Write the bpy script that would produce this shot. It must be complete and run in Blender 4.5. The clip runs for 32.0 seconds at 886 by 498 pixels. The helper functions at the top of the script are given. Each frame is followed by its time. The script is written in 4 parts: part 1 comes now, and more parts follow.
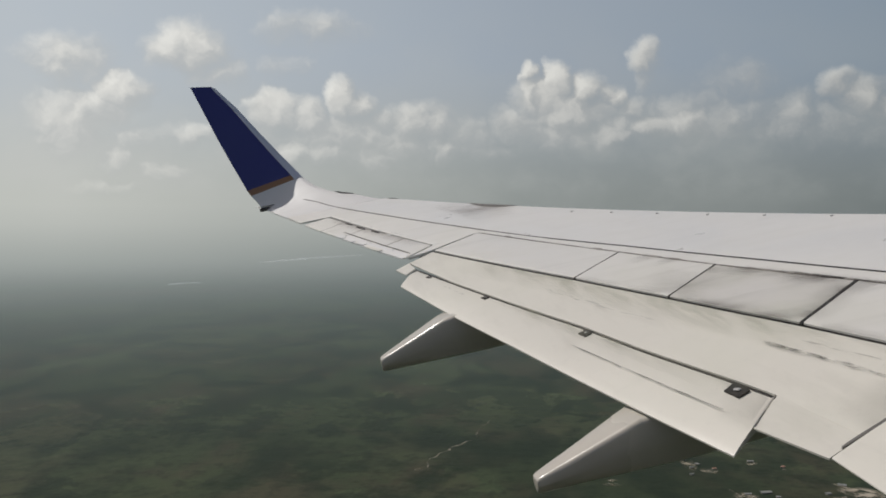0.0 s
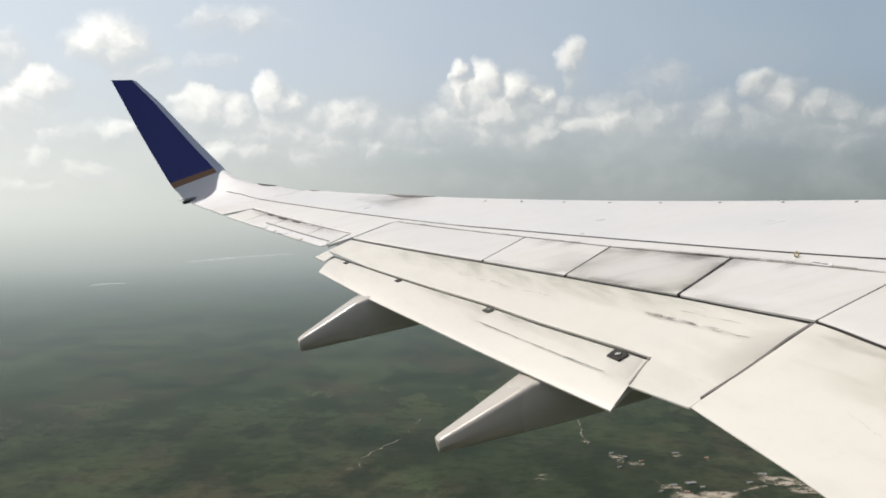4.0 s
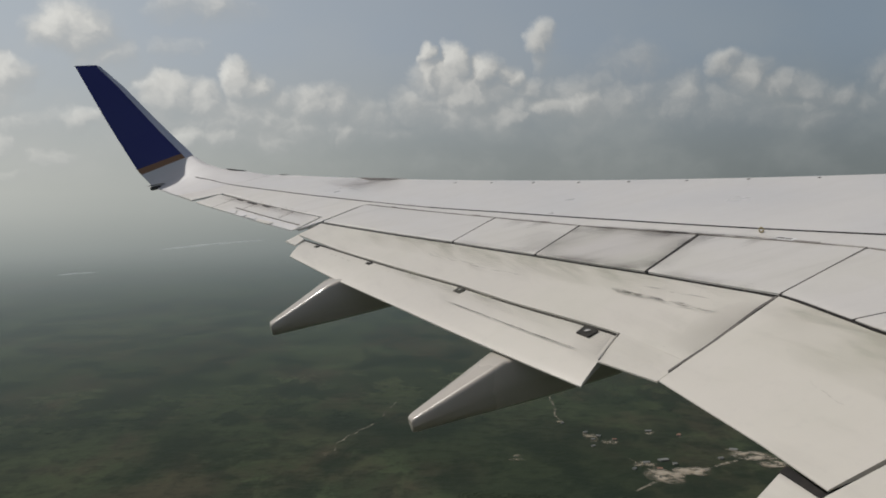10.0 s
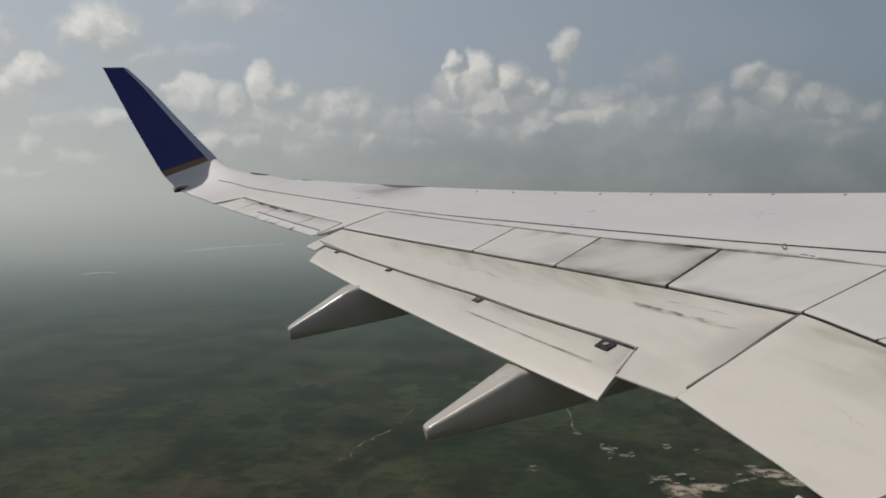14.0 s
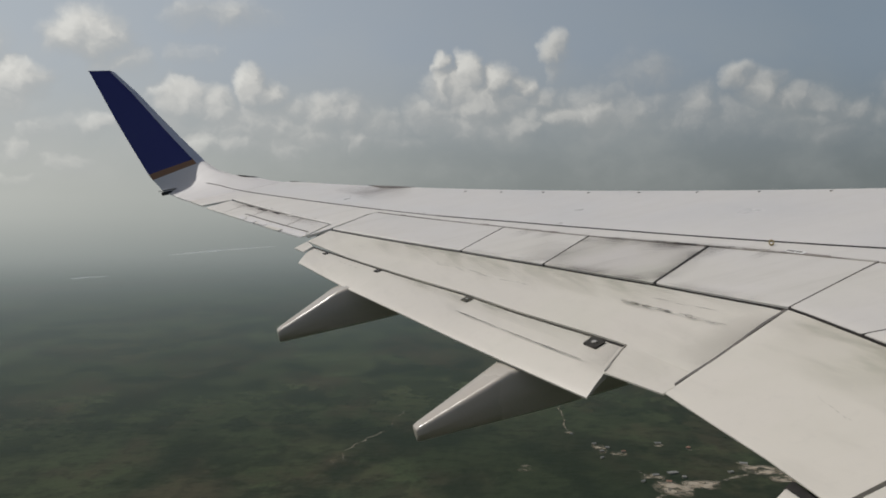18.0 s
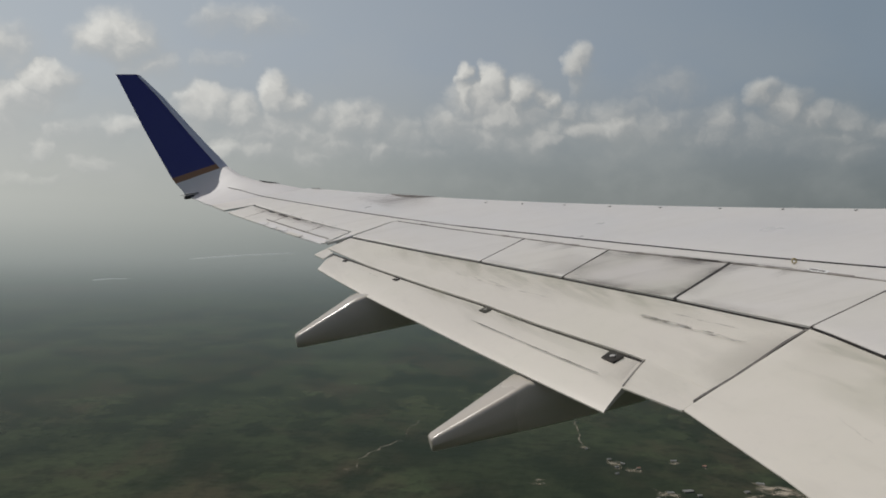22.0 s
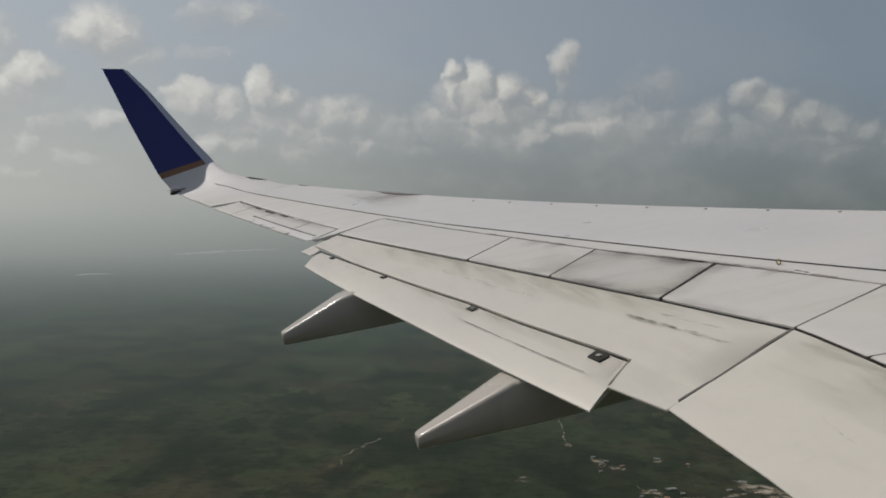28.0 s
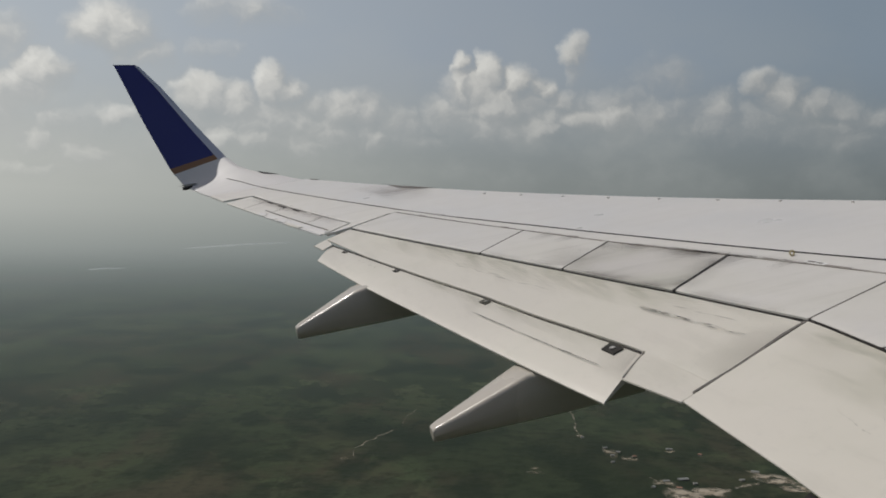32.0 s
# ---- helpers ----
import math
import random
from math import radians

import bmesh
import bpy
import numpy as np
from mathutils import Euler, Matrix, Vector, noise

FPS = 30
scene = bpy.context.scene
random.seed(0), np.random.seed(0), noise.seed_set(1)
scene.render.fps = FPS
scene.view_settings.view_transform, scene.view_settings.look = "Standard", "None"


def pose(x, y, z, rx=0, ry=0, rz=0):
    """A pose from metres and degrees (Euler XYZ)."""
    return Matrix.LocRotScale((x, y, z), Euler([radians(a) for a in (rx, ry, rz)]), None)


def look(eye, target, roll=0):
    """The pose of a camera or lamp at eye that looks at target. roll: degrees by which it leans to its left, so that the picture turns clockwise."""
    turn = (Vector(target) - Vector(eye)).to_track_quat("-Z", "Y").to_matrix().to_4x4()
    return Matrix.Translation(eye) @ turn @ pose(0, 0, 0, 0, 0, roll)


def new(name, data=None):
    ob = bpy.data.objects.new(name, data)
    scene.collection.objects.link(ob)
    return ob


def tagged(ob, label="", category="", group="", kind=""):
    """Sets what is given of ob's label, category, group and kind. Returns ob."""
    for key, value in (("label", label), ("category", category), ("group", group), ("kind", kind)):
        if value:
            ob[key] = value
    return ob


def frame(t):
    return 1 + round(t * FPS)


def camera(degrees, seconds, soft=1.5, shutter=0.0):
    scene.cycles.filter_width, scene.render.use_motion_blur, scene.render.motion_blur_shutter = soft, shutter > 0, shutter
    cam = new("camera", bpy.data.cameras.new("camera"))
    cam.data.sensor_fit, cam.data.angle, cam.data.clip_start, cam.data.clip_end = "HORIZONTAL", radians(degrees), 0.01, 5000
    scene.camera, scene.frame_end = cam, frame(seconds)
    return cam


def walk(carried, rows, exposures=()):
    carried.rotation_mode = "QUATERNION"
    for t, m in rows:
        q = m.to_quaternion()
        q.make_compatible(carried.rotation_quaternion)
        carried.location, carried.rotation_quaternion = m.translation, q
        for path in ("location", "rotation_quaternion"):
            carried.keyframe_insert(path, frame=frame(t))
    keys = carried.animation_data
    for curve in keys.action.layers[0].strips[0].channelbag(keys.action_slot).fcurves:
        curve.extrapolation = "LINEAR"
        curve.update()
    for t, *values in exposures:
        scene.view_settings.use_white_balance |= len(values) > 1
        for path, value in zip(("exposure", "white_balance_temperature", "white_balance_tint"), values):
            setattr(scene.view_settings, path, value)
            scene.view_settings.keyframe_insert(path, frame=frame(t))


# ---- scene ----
cam = camera(52.73, 32.0, soft=1.8)
ROWS = [
    (0, -0.208, 0.453, 220.122, 87.40, -0.59, 6.22),
    (0.5, -0.020, 0.045, 220.031, 88.00, -1.36, 6.14),
    (1, -0.004, 0.026, 220.019, 88.02, -0.29, 5.89),
    (1.5, -0.002, 0.027, 220.025, 88.14, -0.75, 5.96),
    (2, -0.002, 0.019, 220.034, 88.41, -1.19, 5.82),
    (2.5, -0.010, 0.024, 220.028, 88.22, -1.26, 5.21),
    (3, 0.000, 0.033, 220.020, 87.80, -0.85, 3.76),
    (3.5, -0.001, 0.044, 220.014, 87.39, -0.53, 1.80),
    (5.5, -0.014, -0.035, 220.023, 87.30, -0.09, 2.17),
    (6, -0.002, -0.028, 220.019, 87.35, 0.93, 1.55),
    (6.5, 0.013, -0.012, 219.999, 87.62, 0.44, 1.69),
    (7, 0.015, -0.005, 219.989, 87.52, 0.81, 0.87),
    (7.5, 0.020, -0.008, 220.007, 87.27, 0.55, 0.68),
    (8, 0.011, 0.002, 220.007, 86.85, 0.87, -0.06),
    (8.5, 0.008, -0.011, 220.000, 86.99, 0.25, 0.44),
    (9, 0.001, -0.000, 220.001, 86.70, 0.01, 0.01),
    (9.5, 0.019, 0.018, 219.984, 86.62, 0.07, 0.25),
    (10, 0.009, 0.001, 219.997, 86.28, 0.32, -0.05),
    (10.5, 0.015, 0.024, 219.992, 86.39, 0.29, -0.03),
    (11, 0.008, -0.001, 219.998, 86.28, 0.24, 0.10),
    (11.5, 0.017, 0.007, 220.003, 86.26, 0.23, 0.60),
    (12, 0.015, 0.016, 219.993, 86.32, -0.02, 0.44),
    (12.5, 0.020, 0.011, 219.993, 86.29, -0.13, 0.47),
    (13, 0.020, 0.001, 220.010, 86.44, -0.43, 0.87),
    (13.5, 0.013, 0.011, 220.004, 86.63, -0.55, 1.07),
    (14, 0.019, 0.017, 220.003, 86.78, -0.96, 1.36),
    (14.5, 0.027, 0.025, 219.994, 86.87, -0.54, 0.99),
    (16.5, 0.025, 0.020, 219.993, 86.93, -0.52, 1.22),
    (17, 0.027, 0.009, 219.998, 86.79, -0.31, 1.10),
    (17.5, 0.036, 0.033, 219.993, 86.71, -0.46, 0.85),
    (18, 0.033, 0.018, 219.995, 86.84, -0.38, 0.69),
    (18.5, 0.020, 0.011, 219.994, 86.80, -0.55, 0.41),
    (19, 0.025, 0.016, 219.997, 86.86, -0.63, 0.46),
    (19.5, 0.008, 0.002, 220.005, 86.87, -1.09, 1.12),
    (20, 0.029, 0.007, 220.002, 86.70, -0.86, 1.58),
    (20.5, 0.018, 0.013, 220.004, 86.80, -1.11, 1.28),
    (21, 0.026, 0.007, 219.996, 86.92, -1.18, 1.92),
    (21.5, 0.016, 0.006, 220.005, 87.00, -1.58, 1.87),
    (22, 0.029, 0.024, 219.989, 87.49, -1.76, 1.99),
    (22.5, 0.011, -0.008, 220.008, 87.42, -1.62, 1.77),
    (23, 0.029, 0.010, 220.001, 87.42, -1.56, 1.87),
    (23.5, 0.016, 0.010, 219.992, 87.52, -1.67, 1.72),
    (24, 0.003, -0.007, 220.013, 87.32, -1.47, 1.66),
    (24.5, 0.004, 0.004, 219.997, 87.49, -1.88, 1.79),
    (25, 0.012, 0.001, 220.000, 87.39, -1.97, 1.79),
    (25.5, 0.040, 0.018, 219.988, 87.20, -1.44, 1.58),
    (27.5, 0.002, -0.008, 220.000, 87.36, -2.28, 1.28),
    (28, 0.017, 0.008, 219.998, 87.35, -2.22, 1.11),
    (28.5, 0.016, 0.022, 219.990, 87.35, -2.38, 1.10),
    (29, 0.010, 0.004, 219.987, 87.15, -1.99, 0.88),
    (29.5, 0.008, 0.008, 219.998, 86.87, -2.05, 1.14),
    (30, 0.015, 0.017, 219.991, 86.74, -1.82, 1.34),
    (30.5, 0.028, 0.014, 220.002, 86.71, -1.45, 1.29),
    (31, 0.012, 0.010, 219.998, 87.09, -1.90, 1.95),
    (31.5, -0.004, -0.027, 220.006, 87.44, -2.25, 2.57),
    (32, -0.005, -0.019, 220.013, 86.81, -1.73, 1.74),
]

walk(cam, [(t, pose(x, y, z, rx, ry, rz)) for t, x, y, z, rx, ry, rz in ROWS],
     exposures=[(0.0, 0.14), (1.0, 0.2), (2.0, 0.12), (2.4, 0.28), (3.0, 0.7), (3.5, 0.8), (5.5, 0.35), (6.5, 0.22), (8.0, 0.06), (9.5, 0.0), (20.0, 0.0), (24.0, -0.04), (28.0, -0.10), (29.5, -0.08), (31.0, -0.03), (32.0, -0.03)])

# ---- sky and sun ----
SUN = Vector((-0.573, 0.295, 0.76)).normalized()
sun = new("sun", bpy.data.lights.new("sun", "SUN"))
sun.data.energy, sun.data.angle, sun.data.color = 2.5, radians(1.0), (1.0, 0.955, 0.9)
sun.matrix_world = look((0, 0, 400), Vector((0, 0, 400)) - SUN)

world = bpy.data.worlds.new("sky")
scene.world = world
world.use_nodes = True
wt = world.node_tree
wt.nodes.clear()


def wnode(kind, **kw):
    n = wt.nodes.new(kind)
    for k, v in kw.items():
        n.inputs[k].default_value = v
    return n


def wmath(op, a, b=0.0):
    n = wt.nodes.new("ShaderNodeMath")
    n.operation = op
    for i, v in enumerate((a, b)):
        if isinstance(v, (int, float)):
            n.inputs[i].default_value = v
        else:
            wt.links.new(v, n.inputs[i])
    return n.outputs[0]


def wramp(fac, stops, smooth=False):
    n = wt.nodes.new("ShaderNodeValToRGB")
    n.color_ramp.interpolation = "EASE" if smooth else "LINEAR"
    while len(n.color_ramp.elements) < len(stops):
        n.color_ramp.elements.new(0.5)
    for e, (p, c) in zip(n.color_ramp.elements, stops):
        e.position, e.color = p, (*c, 1)
    wt.links.new(fac, n.inputs[0])
    return n.outputs[0]


def wmix(fac, a, b, blend="MIX"):
    n = wt.nodes.new("ShaderNodeMix")
    n.data_type, n.blend_type = "RGBA", blend
    for i, v in ((0, fac), (6, a), (7, b)):
        if isinstance(v, (int, float)):
            n.inputs[i].default_value = v
        elif isinstance(v, tuple):
            n.inputs[i].default_value = (*v, 1)
        else:
            wt.links.new(v, n.inputs[i])
    return n.outputs[2]


coord = wt.nodes.new("ShaderNodeTexCoord").outputs["Generated"]
sep = wt.nodes.new("ShaderNodeSeparateXYZ")
wt.links.new(coord, sep.inputs[0])
up = sep.outputs[2]
sky = wt.nodes.new("ShaderNodeTexSky")
sky.sky_type, sky.sun_disc = "NISHITA", False
sky.sun_elevation = math.asin(SUN.z)
sky.sun_rotation = math.atan2(SUN.x, SUN.y)
sky.air_density, sky.dust_density, sky.ozone_density = 1.0, 3.0, 1.0
clear = wmix(1.0, sky.outputs[0], (0.052, 0.052, 0.052), "MULTIPLY")
# summer haze: brighter towards the sun's side, thinning upwards
side = wmath("ADD", wmath("MULTIPLY", sep.outputs[0], -0.93), wmath("MULTIPLY", sep.outputs[1], 0.373))
glow = wramp(side, [(0.0, (0.142, 0.163, 0.163)), (0.37, (0.230, 0.252, 0.245)), (0.78, (0.46, 0.475, 0.445))])
high = wramp(side, [(0.0, (0.20, 0.25, 0.305)), (0.37, (0.285, 0.33, 0.385)), (0.78, (0.415, 0.46, 0.505))])
haze = wmix(wramp(up, [(0.0, (0, 0, 0)), (0.17, (1, 1, 1))], True), glow, high)
# faint veils of far cumulus in the haze
stretch = wt.nodes.new("ShaderNodeMapping")
stretch.inputs["Scale"].default_value = (1.0, 1.0, 1.4)
wt.links.new(coord, stretch.inputs[0])
veil = wnode("ShaderNodeTexNoise", Scale=9.0, Detail=7.0, Roughness=0.55)
wt.links.new(stretch.outputs[0], veil.inputs["Vector"])
band = wramp(up, [(0.0, (0.35, 0.35, 0.35)), (0.035, (0.9, 0.9, 0.9)), (0.085, (1, 1, 1)), (0.125, (0.45, 0.45, 0.45)), (0.26, (0, 0, 0))], True)
puff = wramp(veil.outputs[0], [(0.36, (0.25, 0.25, 0.25)), (0.66, (1, 1, 1))], True)
cover = wmath("MULTIPLY", wmath("MULTIPLY", band, puff), 0.5)
haze = wmix(cover, haze, wramp(side, [(0.0, (0.285, 0.305, 0.30)), (0.37, (0.37, 0.385, 0.375)), (0.78, (0.50, 0.505, 0.485))]))
# towering cumulus in the far haze: soft heaps, their sunlit sides painted into the colour
az_node = wmath("MULTIPLY", wmath("ARCTAN2", sep.outputs[0], sep.outputs[1]), 57.2958)
el_node = wmath("MULTIPLY", wmath("ARCSINE", up), 57.2958)
sphere = wt.nodes.new("ShaderNodeCombineXYZ")
wt.links.new(az_node, sphere.inputs[0])
wt.links.new(el_node, sphere.inputs[1])
sphere = sphere.outputs[0]


def wvec(op, a, b=None):
    n = wt.nodes.new("ShaderNodeVectorMath")
    n.operation = op
    wt.links.new(a, n.inputs[0])
    if isinstance(b, tuple):
        n.inputs[1].default_value = b
    elif b is not None:
        wt.links.new(b, n.inputs[1])
    return n.outputs["Value" if op == "DOT_PRODUCT" else "Vector"]


# each heap: bearing, height, half width, half height (degrees) and thickness
HEAPS_SUNWARD = [
    (-22.1, 9.6, 2.2, 1.6, 0.72), (-20.8, 8.2, 1.8, 0.9, 0.38), (-25.9, 6.9, 1.6, 1.2, 0.78), (-26.8, 6.0, 1.6, 1.2, 0.60),
    (-14.7, 11.1, 3.1, 1.1, 0.30), (-16.3, 9.0, 1.4, 0.7, 0.22), (-21.7, 4.4, 1.7, 0.7, 0.42), (-25.0, 3.9, 2.2, 0.9, 0.32),
    (-26.3, 2.7, 1.3, 0.8, 0.50), (-23.3, 2.1, 1.7, 0.7, 0.40), (-26.6, 1.1, 1.8, 0.5, 0.28), (-28.8, 4.9, 2.2, 2.2, 0.60),
    (-29.0, 8.6, 2.5, 1.4, 0.50),
]
HEAPS_LOW = [
    (-16.8, 6.1, 1.8, 1.3, 0.72), (-15.0, 5.7, 1.6, 1.2, 0.68), (-12.8, 6.9, 1.0, 1.3, 0.70), (-12.0, 6.6, 1.4, 0.9, 0.62),
    (-7.8, 5.5, 2.5, 1.3, 0.50), (-10.2, 5.9, 1.3, 0.7, 0.42), (-15.6, 3.5, 1.2, 0.9, 0.66), (-13.4, 3.3, 2.2, 0.9, 0.50),
    (-10.6, 3.3, 1.7, 0.8, 0.45), (-6.0, 3.8, 1.1, 0.9, 0.45), (-3.1, 3.7, 1.5, 0.7, 0.30),
    (-13.6, 4.7, 4.2, 1.8, 0.46), (-8.6, 4.4, 3.4, 1.6, 0.36),
]
TOWERS = [
    (-0.9, 8.7, 0.6, 0.7, 0.66), (-0.7, 7.5, 0.7, 1.2, 0.62), (0.9, 8.0, 1.1, 1.4, 0.82), (2.7, 7.6, 1.3, 1.1, 0.78),
    (4.2, 7.2, 0.9, 0.8, 0.65), (1.8, 6.4, 3.0, 1.5, 0.72), (-1.3, 5.5, 2.2, 1.3, 0.42), (2.5, 5.2, 4.6, 1.6, 0.46),
    (6.8, 5.3, 1.7, 0.8, 0.58), (8.9, 5.5, 1.7, 0.8, 0.62), (4.3, 4.7, 1.9, 0.5, 0.50), (5.0, 6.5, 1.4, 0.9, 0.42),
    (6.4, 9.6, 0.9, 1.2, 0.62), (6.4, 8.3, 0.7, 0.9, 0.35),
    (9.6, 5.6, 4.0, 1.5, 0.36), (-4.6, 4.8, 2.6, 1.3, 0.30), (0.3, 7.1, 2.2, 1.5, 0.62),
]
BANK = [
    (12.0, 7.9, 2.0, 1.2, 0.24), (15.0, 6.0, 2.0, 1.3, 0.33), (11.0, 5.7, 2.2, 0.9, 0.22), (17.4, 7.4, 1.0, 0.9, 0.47),
    (18.8, 6.9, 1.4, 1.1, 0.45), (20.3, 6.1, 1.7, 1.0, 0.45), (21.8, 6.0, 1.3, 0.9, 0.41), (23.7, 5.5, 1.2, 0.8, 0.41),
    (15.6, 5.4, 4.0, 1.5, 0.32), (21.4, 5.0, 3.6, 1.4, 0.34), (20.9, 5.2, 2.2, 0.8, 0.31), (25.1, 5.1, 1.2, 0.7, 0.26), (27.3, 6.3, 2.2, 1.4, 0.43),
]


def heap_mass(where):
    """Thickness of the nearest heap, round on top and thinning out below."""
    total = None
    for az, el, wide, tall, dense in HEAPS_SUNWARD + HEAPS_LOW + TOWERS + BANK:
        q = wvec("MULTIPLY", wvec("SUBTRACT", where, (az, el - 0.1, 0.0)), (0.8 / wide, 0.8 / tall, 0.0))
        g = wmath("MULTIPLY", wmath("SUBTRACT", 1.0, wvec("DOT_PRODUCT", q, q)), dense)
        total = g if total is None else wmath("MAXIMUM", total, g)
    return wmath("MAXIMUM", total, -0.5)


def billow(where):
    """Cauliflower relief: round cells on round cells."""
    cells = wnode("ShaderNodeTexVoronoi", Scale=0.52, Detail=3.0, Roughness=0.5, Lacunarity=2.1)
    cells.feature, cells.normalize = "SMOOTH_F1", True
    cells.inputs["Smoothness"].default_value = 0.35
    wt.links.new(where, cells.inputs["Vector"])
    return wmath("SUBTRACT", 0.5, cells.outputs["Distance"])


drift = wnode("ShaderNodeTexNoise", Scale=0.5, Detail=5.0, Roughness=0.55)
wt.links.new(sphere, drift.inputs["Vector"])
ragged = wvec("ADD", sphere, wvec("MULTIPLY", wvec("SUBTRACT", drift.outputs["Color"], (0.5, 0.5, 0.5)), (2.4, 1.7, 0.0)))
TO_SUN = (-0.42, 0.48, 0.0)
mass, mass_sunward = heap_mass(ragged), heap_mass(wvec("ADD", ragged, TO_SUN))
swell, swell_sunward = billow(ragged), billow(wvec("ADD", ragged, TO_SUN))
form = wmath("ADD", mass, wmath("MULTIPLY", swell, 0.68))
body = wramp(form, [(0.03, (0, 0, 0)), (0.72, (1, 1, 1))], True)
slope = wmath("ADD", wmath("MULTIPLY", wmath("SUBTRACT", mass, mass_sunward), 0.95), wmath("MULTIPLY", wmath("SUBTRACT", swell, swell_sunward), 0.95))
lit = wmath("ADD", slope, wmath("ADD", 0.34, wmath("MULTIPLY", form, 0.28)))
relief = wramp(lit, [(0.12, (0.345, 0.36, 0.36)), (0.45, (0.44, 0.45, 0.445)), (0.72, (0.62, 0.615, 0.585)), (1.0, (0.77, 0.76, 0.715))])
relief = wmix(1.0, relief, wramp(side, [(0.0, (0.66, 0.67, 0.68)), (0.37, (0.86, 0.86, 0.86)), (0.78, (1.03, 1.03, 1.03))]), "MULTIPLY")
low_haze = wramp(up, [(0.0, (0.25, 0.25, 0.25)), (0.12, (0.88, 0.88, 0.88))])
thick = wramp(lit, [(0.08, (0.42, 0.42, 0.42)), (0.60, (1, 1, 1))], True)
haze = wmix(wmath("MULTIPLY", wmath("MULTIPLY", body, thick), low_haze), haze, relief)
# below the horizon, haze deepening over the dark land is painted into the sky
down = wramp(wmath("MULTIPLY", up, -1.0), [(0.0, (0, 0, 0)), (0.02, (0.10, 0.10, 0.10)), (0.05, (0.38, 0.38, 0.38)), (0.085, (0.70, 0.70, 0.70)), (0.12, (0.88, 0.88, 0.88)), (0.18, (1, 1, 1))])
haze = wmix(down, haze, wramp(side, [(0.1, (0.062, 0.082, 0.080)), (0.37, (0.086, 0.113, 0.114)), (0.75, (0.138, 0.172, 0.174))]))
thin = wramp(up, [(0.2, (1, 1, 1)), (0.7, (0, 0, 0))], True)
final = wmix(thin, clear, haze)
back = wt.nodes.new("ShaderNodeBackground")
back.inputs[1].default_value = 1.0
wt.links.new(final, back.inputs[0])
out = wt.nodes.new("ShaderNodeOutputWorld")
wt.links.new(back.outputs[0], out.inputs[0])


# ---- materials ----
class Mat:
    """A small builder of node materials."""

    def __init__(self, name, color, rough=0.5, metal=0.0):
        self.m = bpy.data.materials.new(name)
        self.m.use_nodes = True
        self.t = self.m.node_tree
        self.b = self.t.nodes["Principled BSDF"]
        self.b.inputs["Base Color"].default_value = (*color, 1)
        self.b.inputs["Roughness"].default_value = rough
        self.b.inputs["Metallic"].default_value = metal
        self.color = None
        self.base = color
        self.co = self.t.nodes.new("ShaderNodeTexCoord").outputs["Object"]

    def link(self, a, b):
        self.t.links.new(a, b)

    def noise(self, scale, detail=4.0, rough=0.55, stretch=(1, 1, 1), shift=(0, 0, 0)):
        mp = self.t.nodes.new("ShaderNodeMapping")
        mp.inputs["Scale"].default_value = stretch
        mp.inputs["Location"].default_value = shift
        self.link(self.co, mp.inputs[0])
        n = self.t.nodes.new("ShaderNodeTexNoise")
        n.inputs["Scale"].default_value, n.inputs["Detail"].default_value = scale, detail
        n.inputs["Roughness"].default_value = rough
        self.link(mp.outputs[0], n.inputs["Vector"])
        return n.outputs[0]

    def ramp(self, fac, lo, hi, a=0.0, b=1.0):
        n = self.t.nodes.new("ShaderNodeMapRange")
        n.interpolation_type = "SMOOTHSTEP"
        for k, v in zip(("From Min", "From Max", "To Min", "To Max"), (lo, hi, a, b)):
            n.inputs[k].default_value = v
        self.link(fac, n.inputs["Value"])
        return n.outputs[0]

    def math(self, op, a, b=0.0):
        n = self.t.nodes.new("ShaderNodeMath")
        n.operation = op
        for i, v in enumerate((a, b)):
            if isinstance(v, (int, float)):
                n.inputs[i].default_value = v
            else:
                self.link(v, n.inputs[i])
        return n.outputs[0]

    def tint(self, fac, color):
        n = self.t.nodes.new("ShaderNodeMix")
        n.data_type = "RGBA"
        if self.color is None:
            n.inputs[6].default_value = (*self.base, 1)
        else:
            self.link(self.color, n.inputs[6])
        n.inputs[7].default_value = (*color, 1)
        self.link(fac, n.inputs[0])
        self.color = n.outputs[2]
        self.link(self.color, self.b.inputs["Base Color"])
        return self

    def rough(self, fac, a, b):
        self.link(self.ramp(fac, 0.3, 0.7, a, b), self.b.inputs["Roughness"])
        return self

    def bump(self, fac, strength, dist):
        n = self.t.nodes.new("ShaderNodeBump")
        n.inputs["Strength"].default_value, n.inputs["Distance"].default_value = strength, dist
        self.link(fac, n.inputs["Height"])
        self.link(n.outputs[0], self.b.inputs["Normal"])
        return self

    def alpha(self, fac):
        if isinstance(fac, float):
            self.b.inputs["Alpha"].default_value = fac
        else:
            self.link(fac, self.b.inputs["Alpha"])
        return self


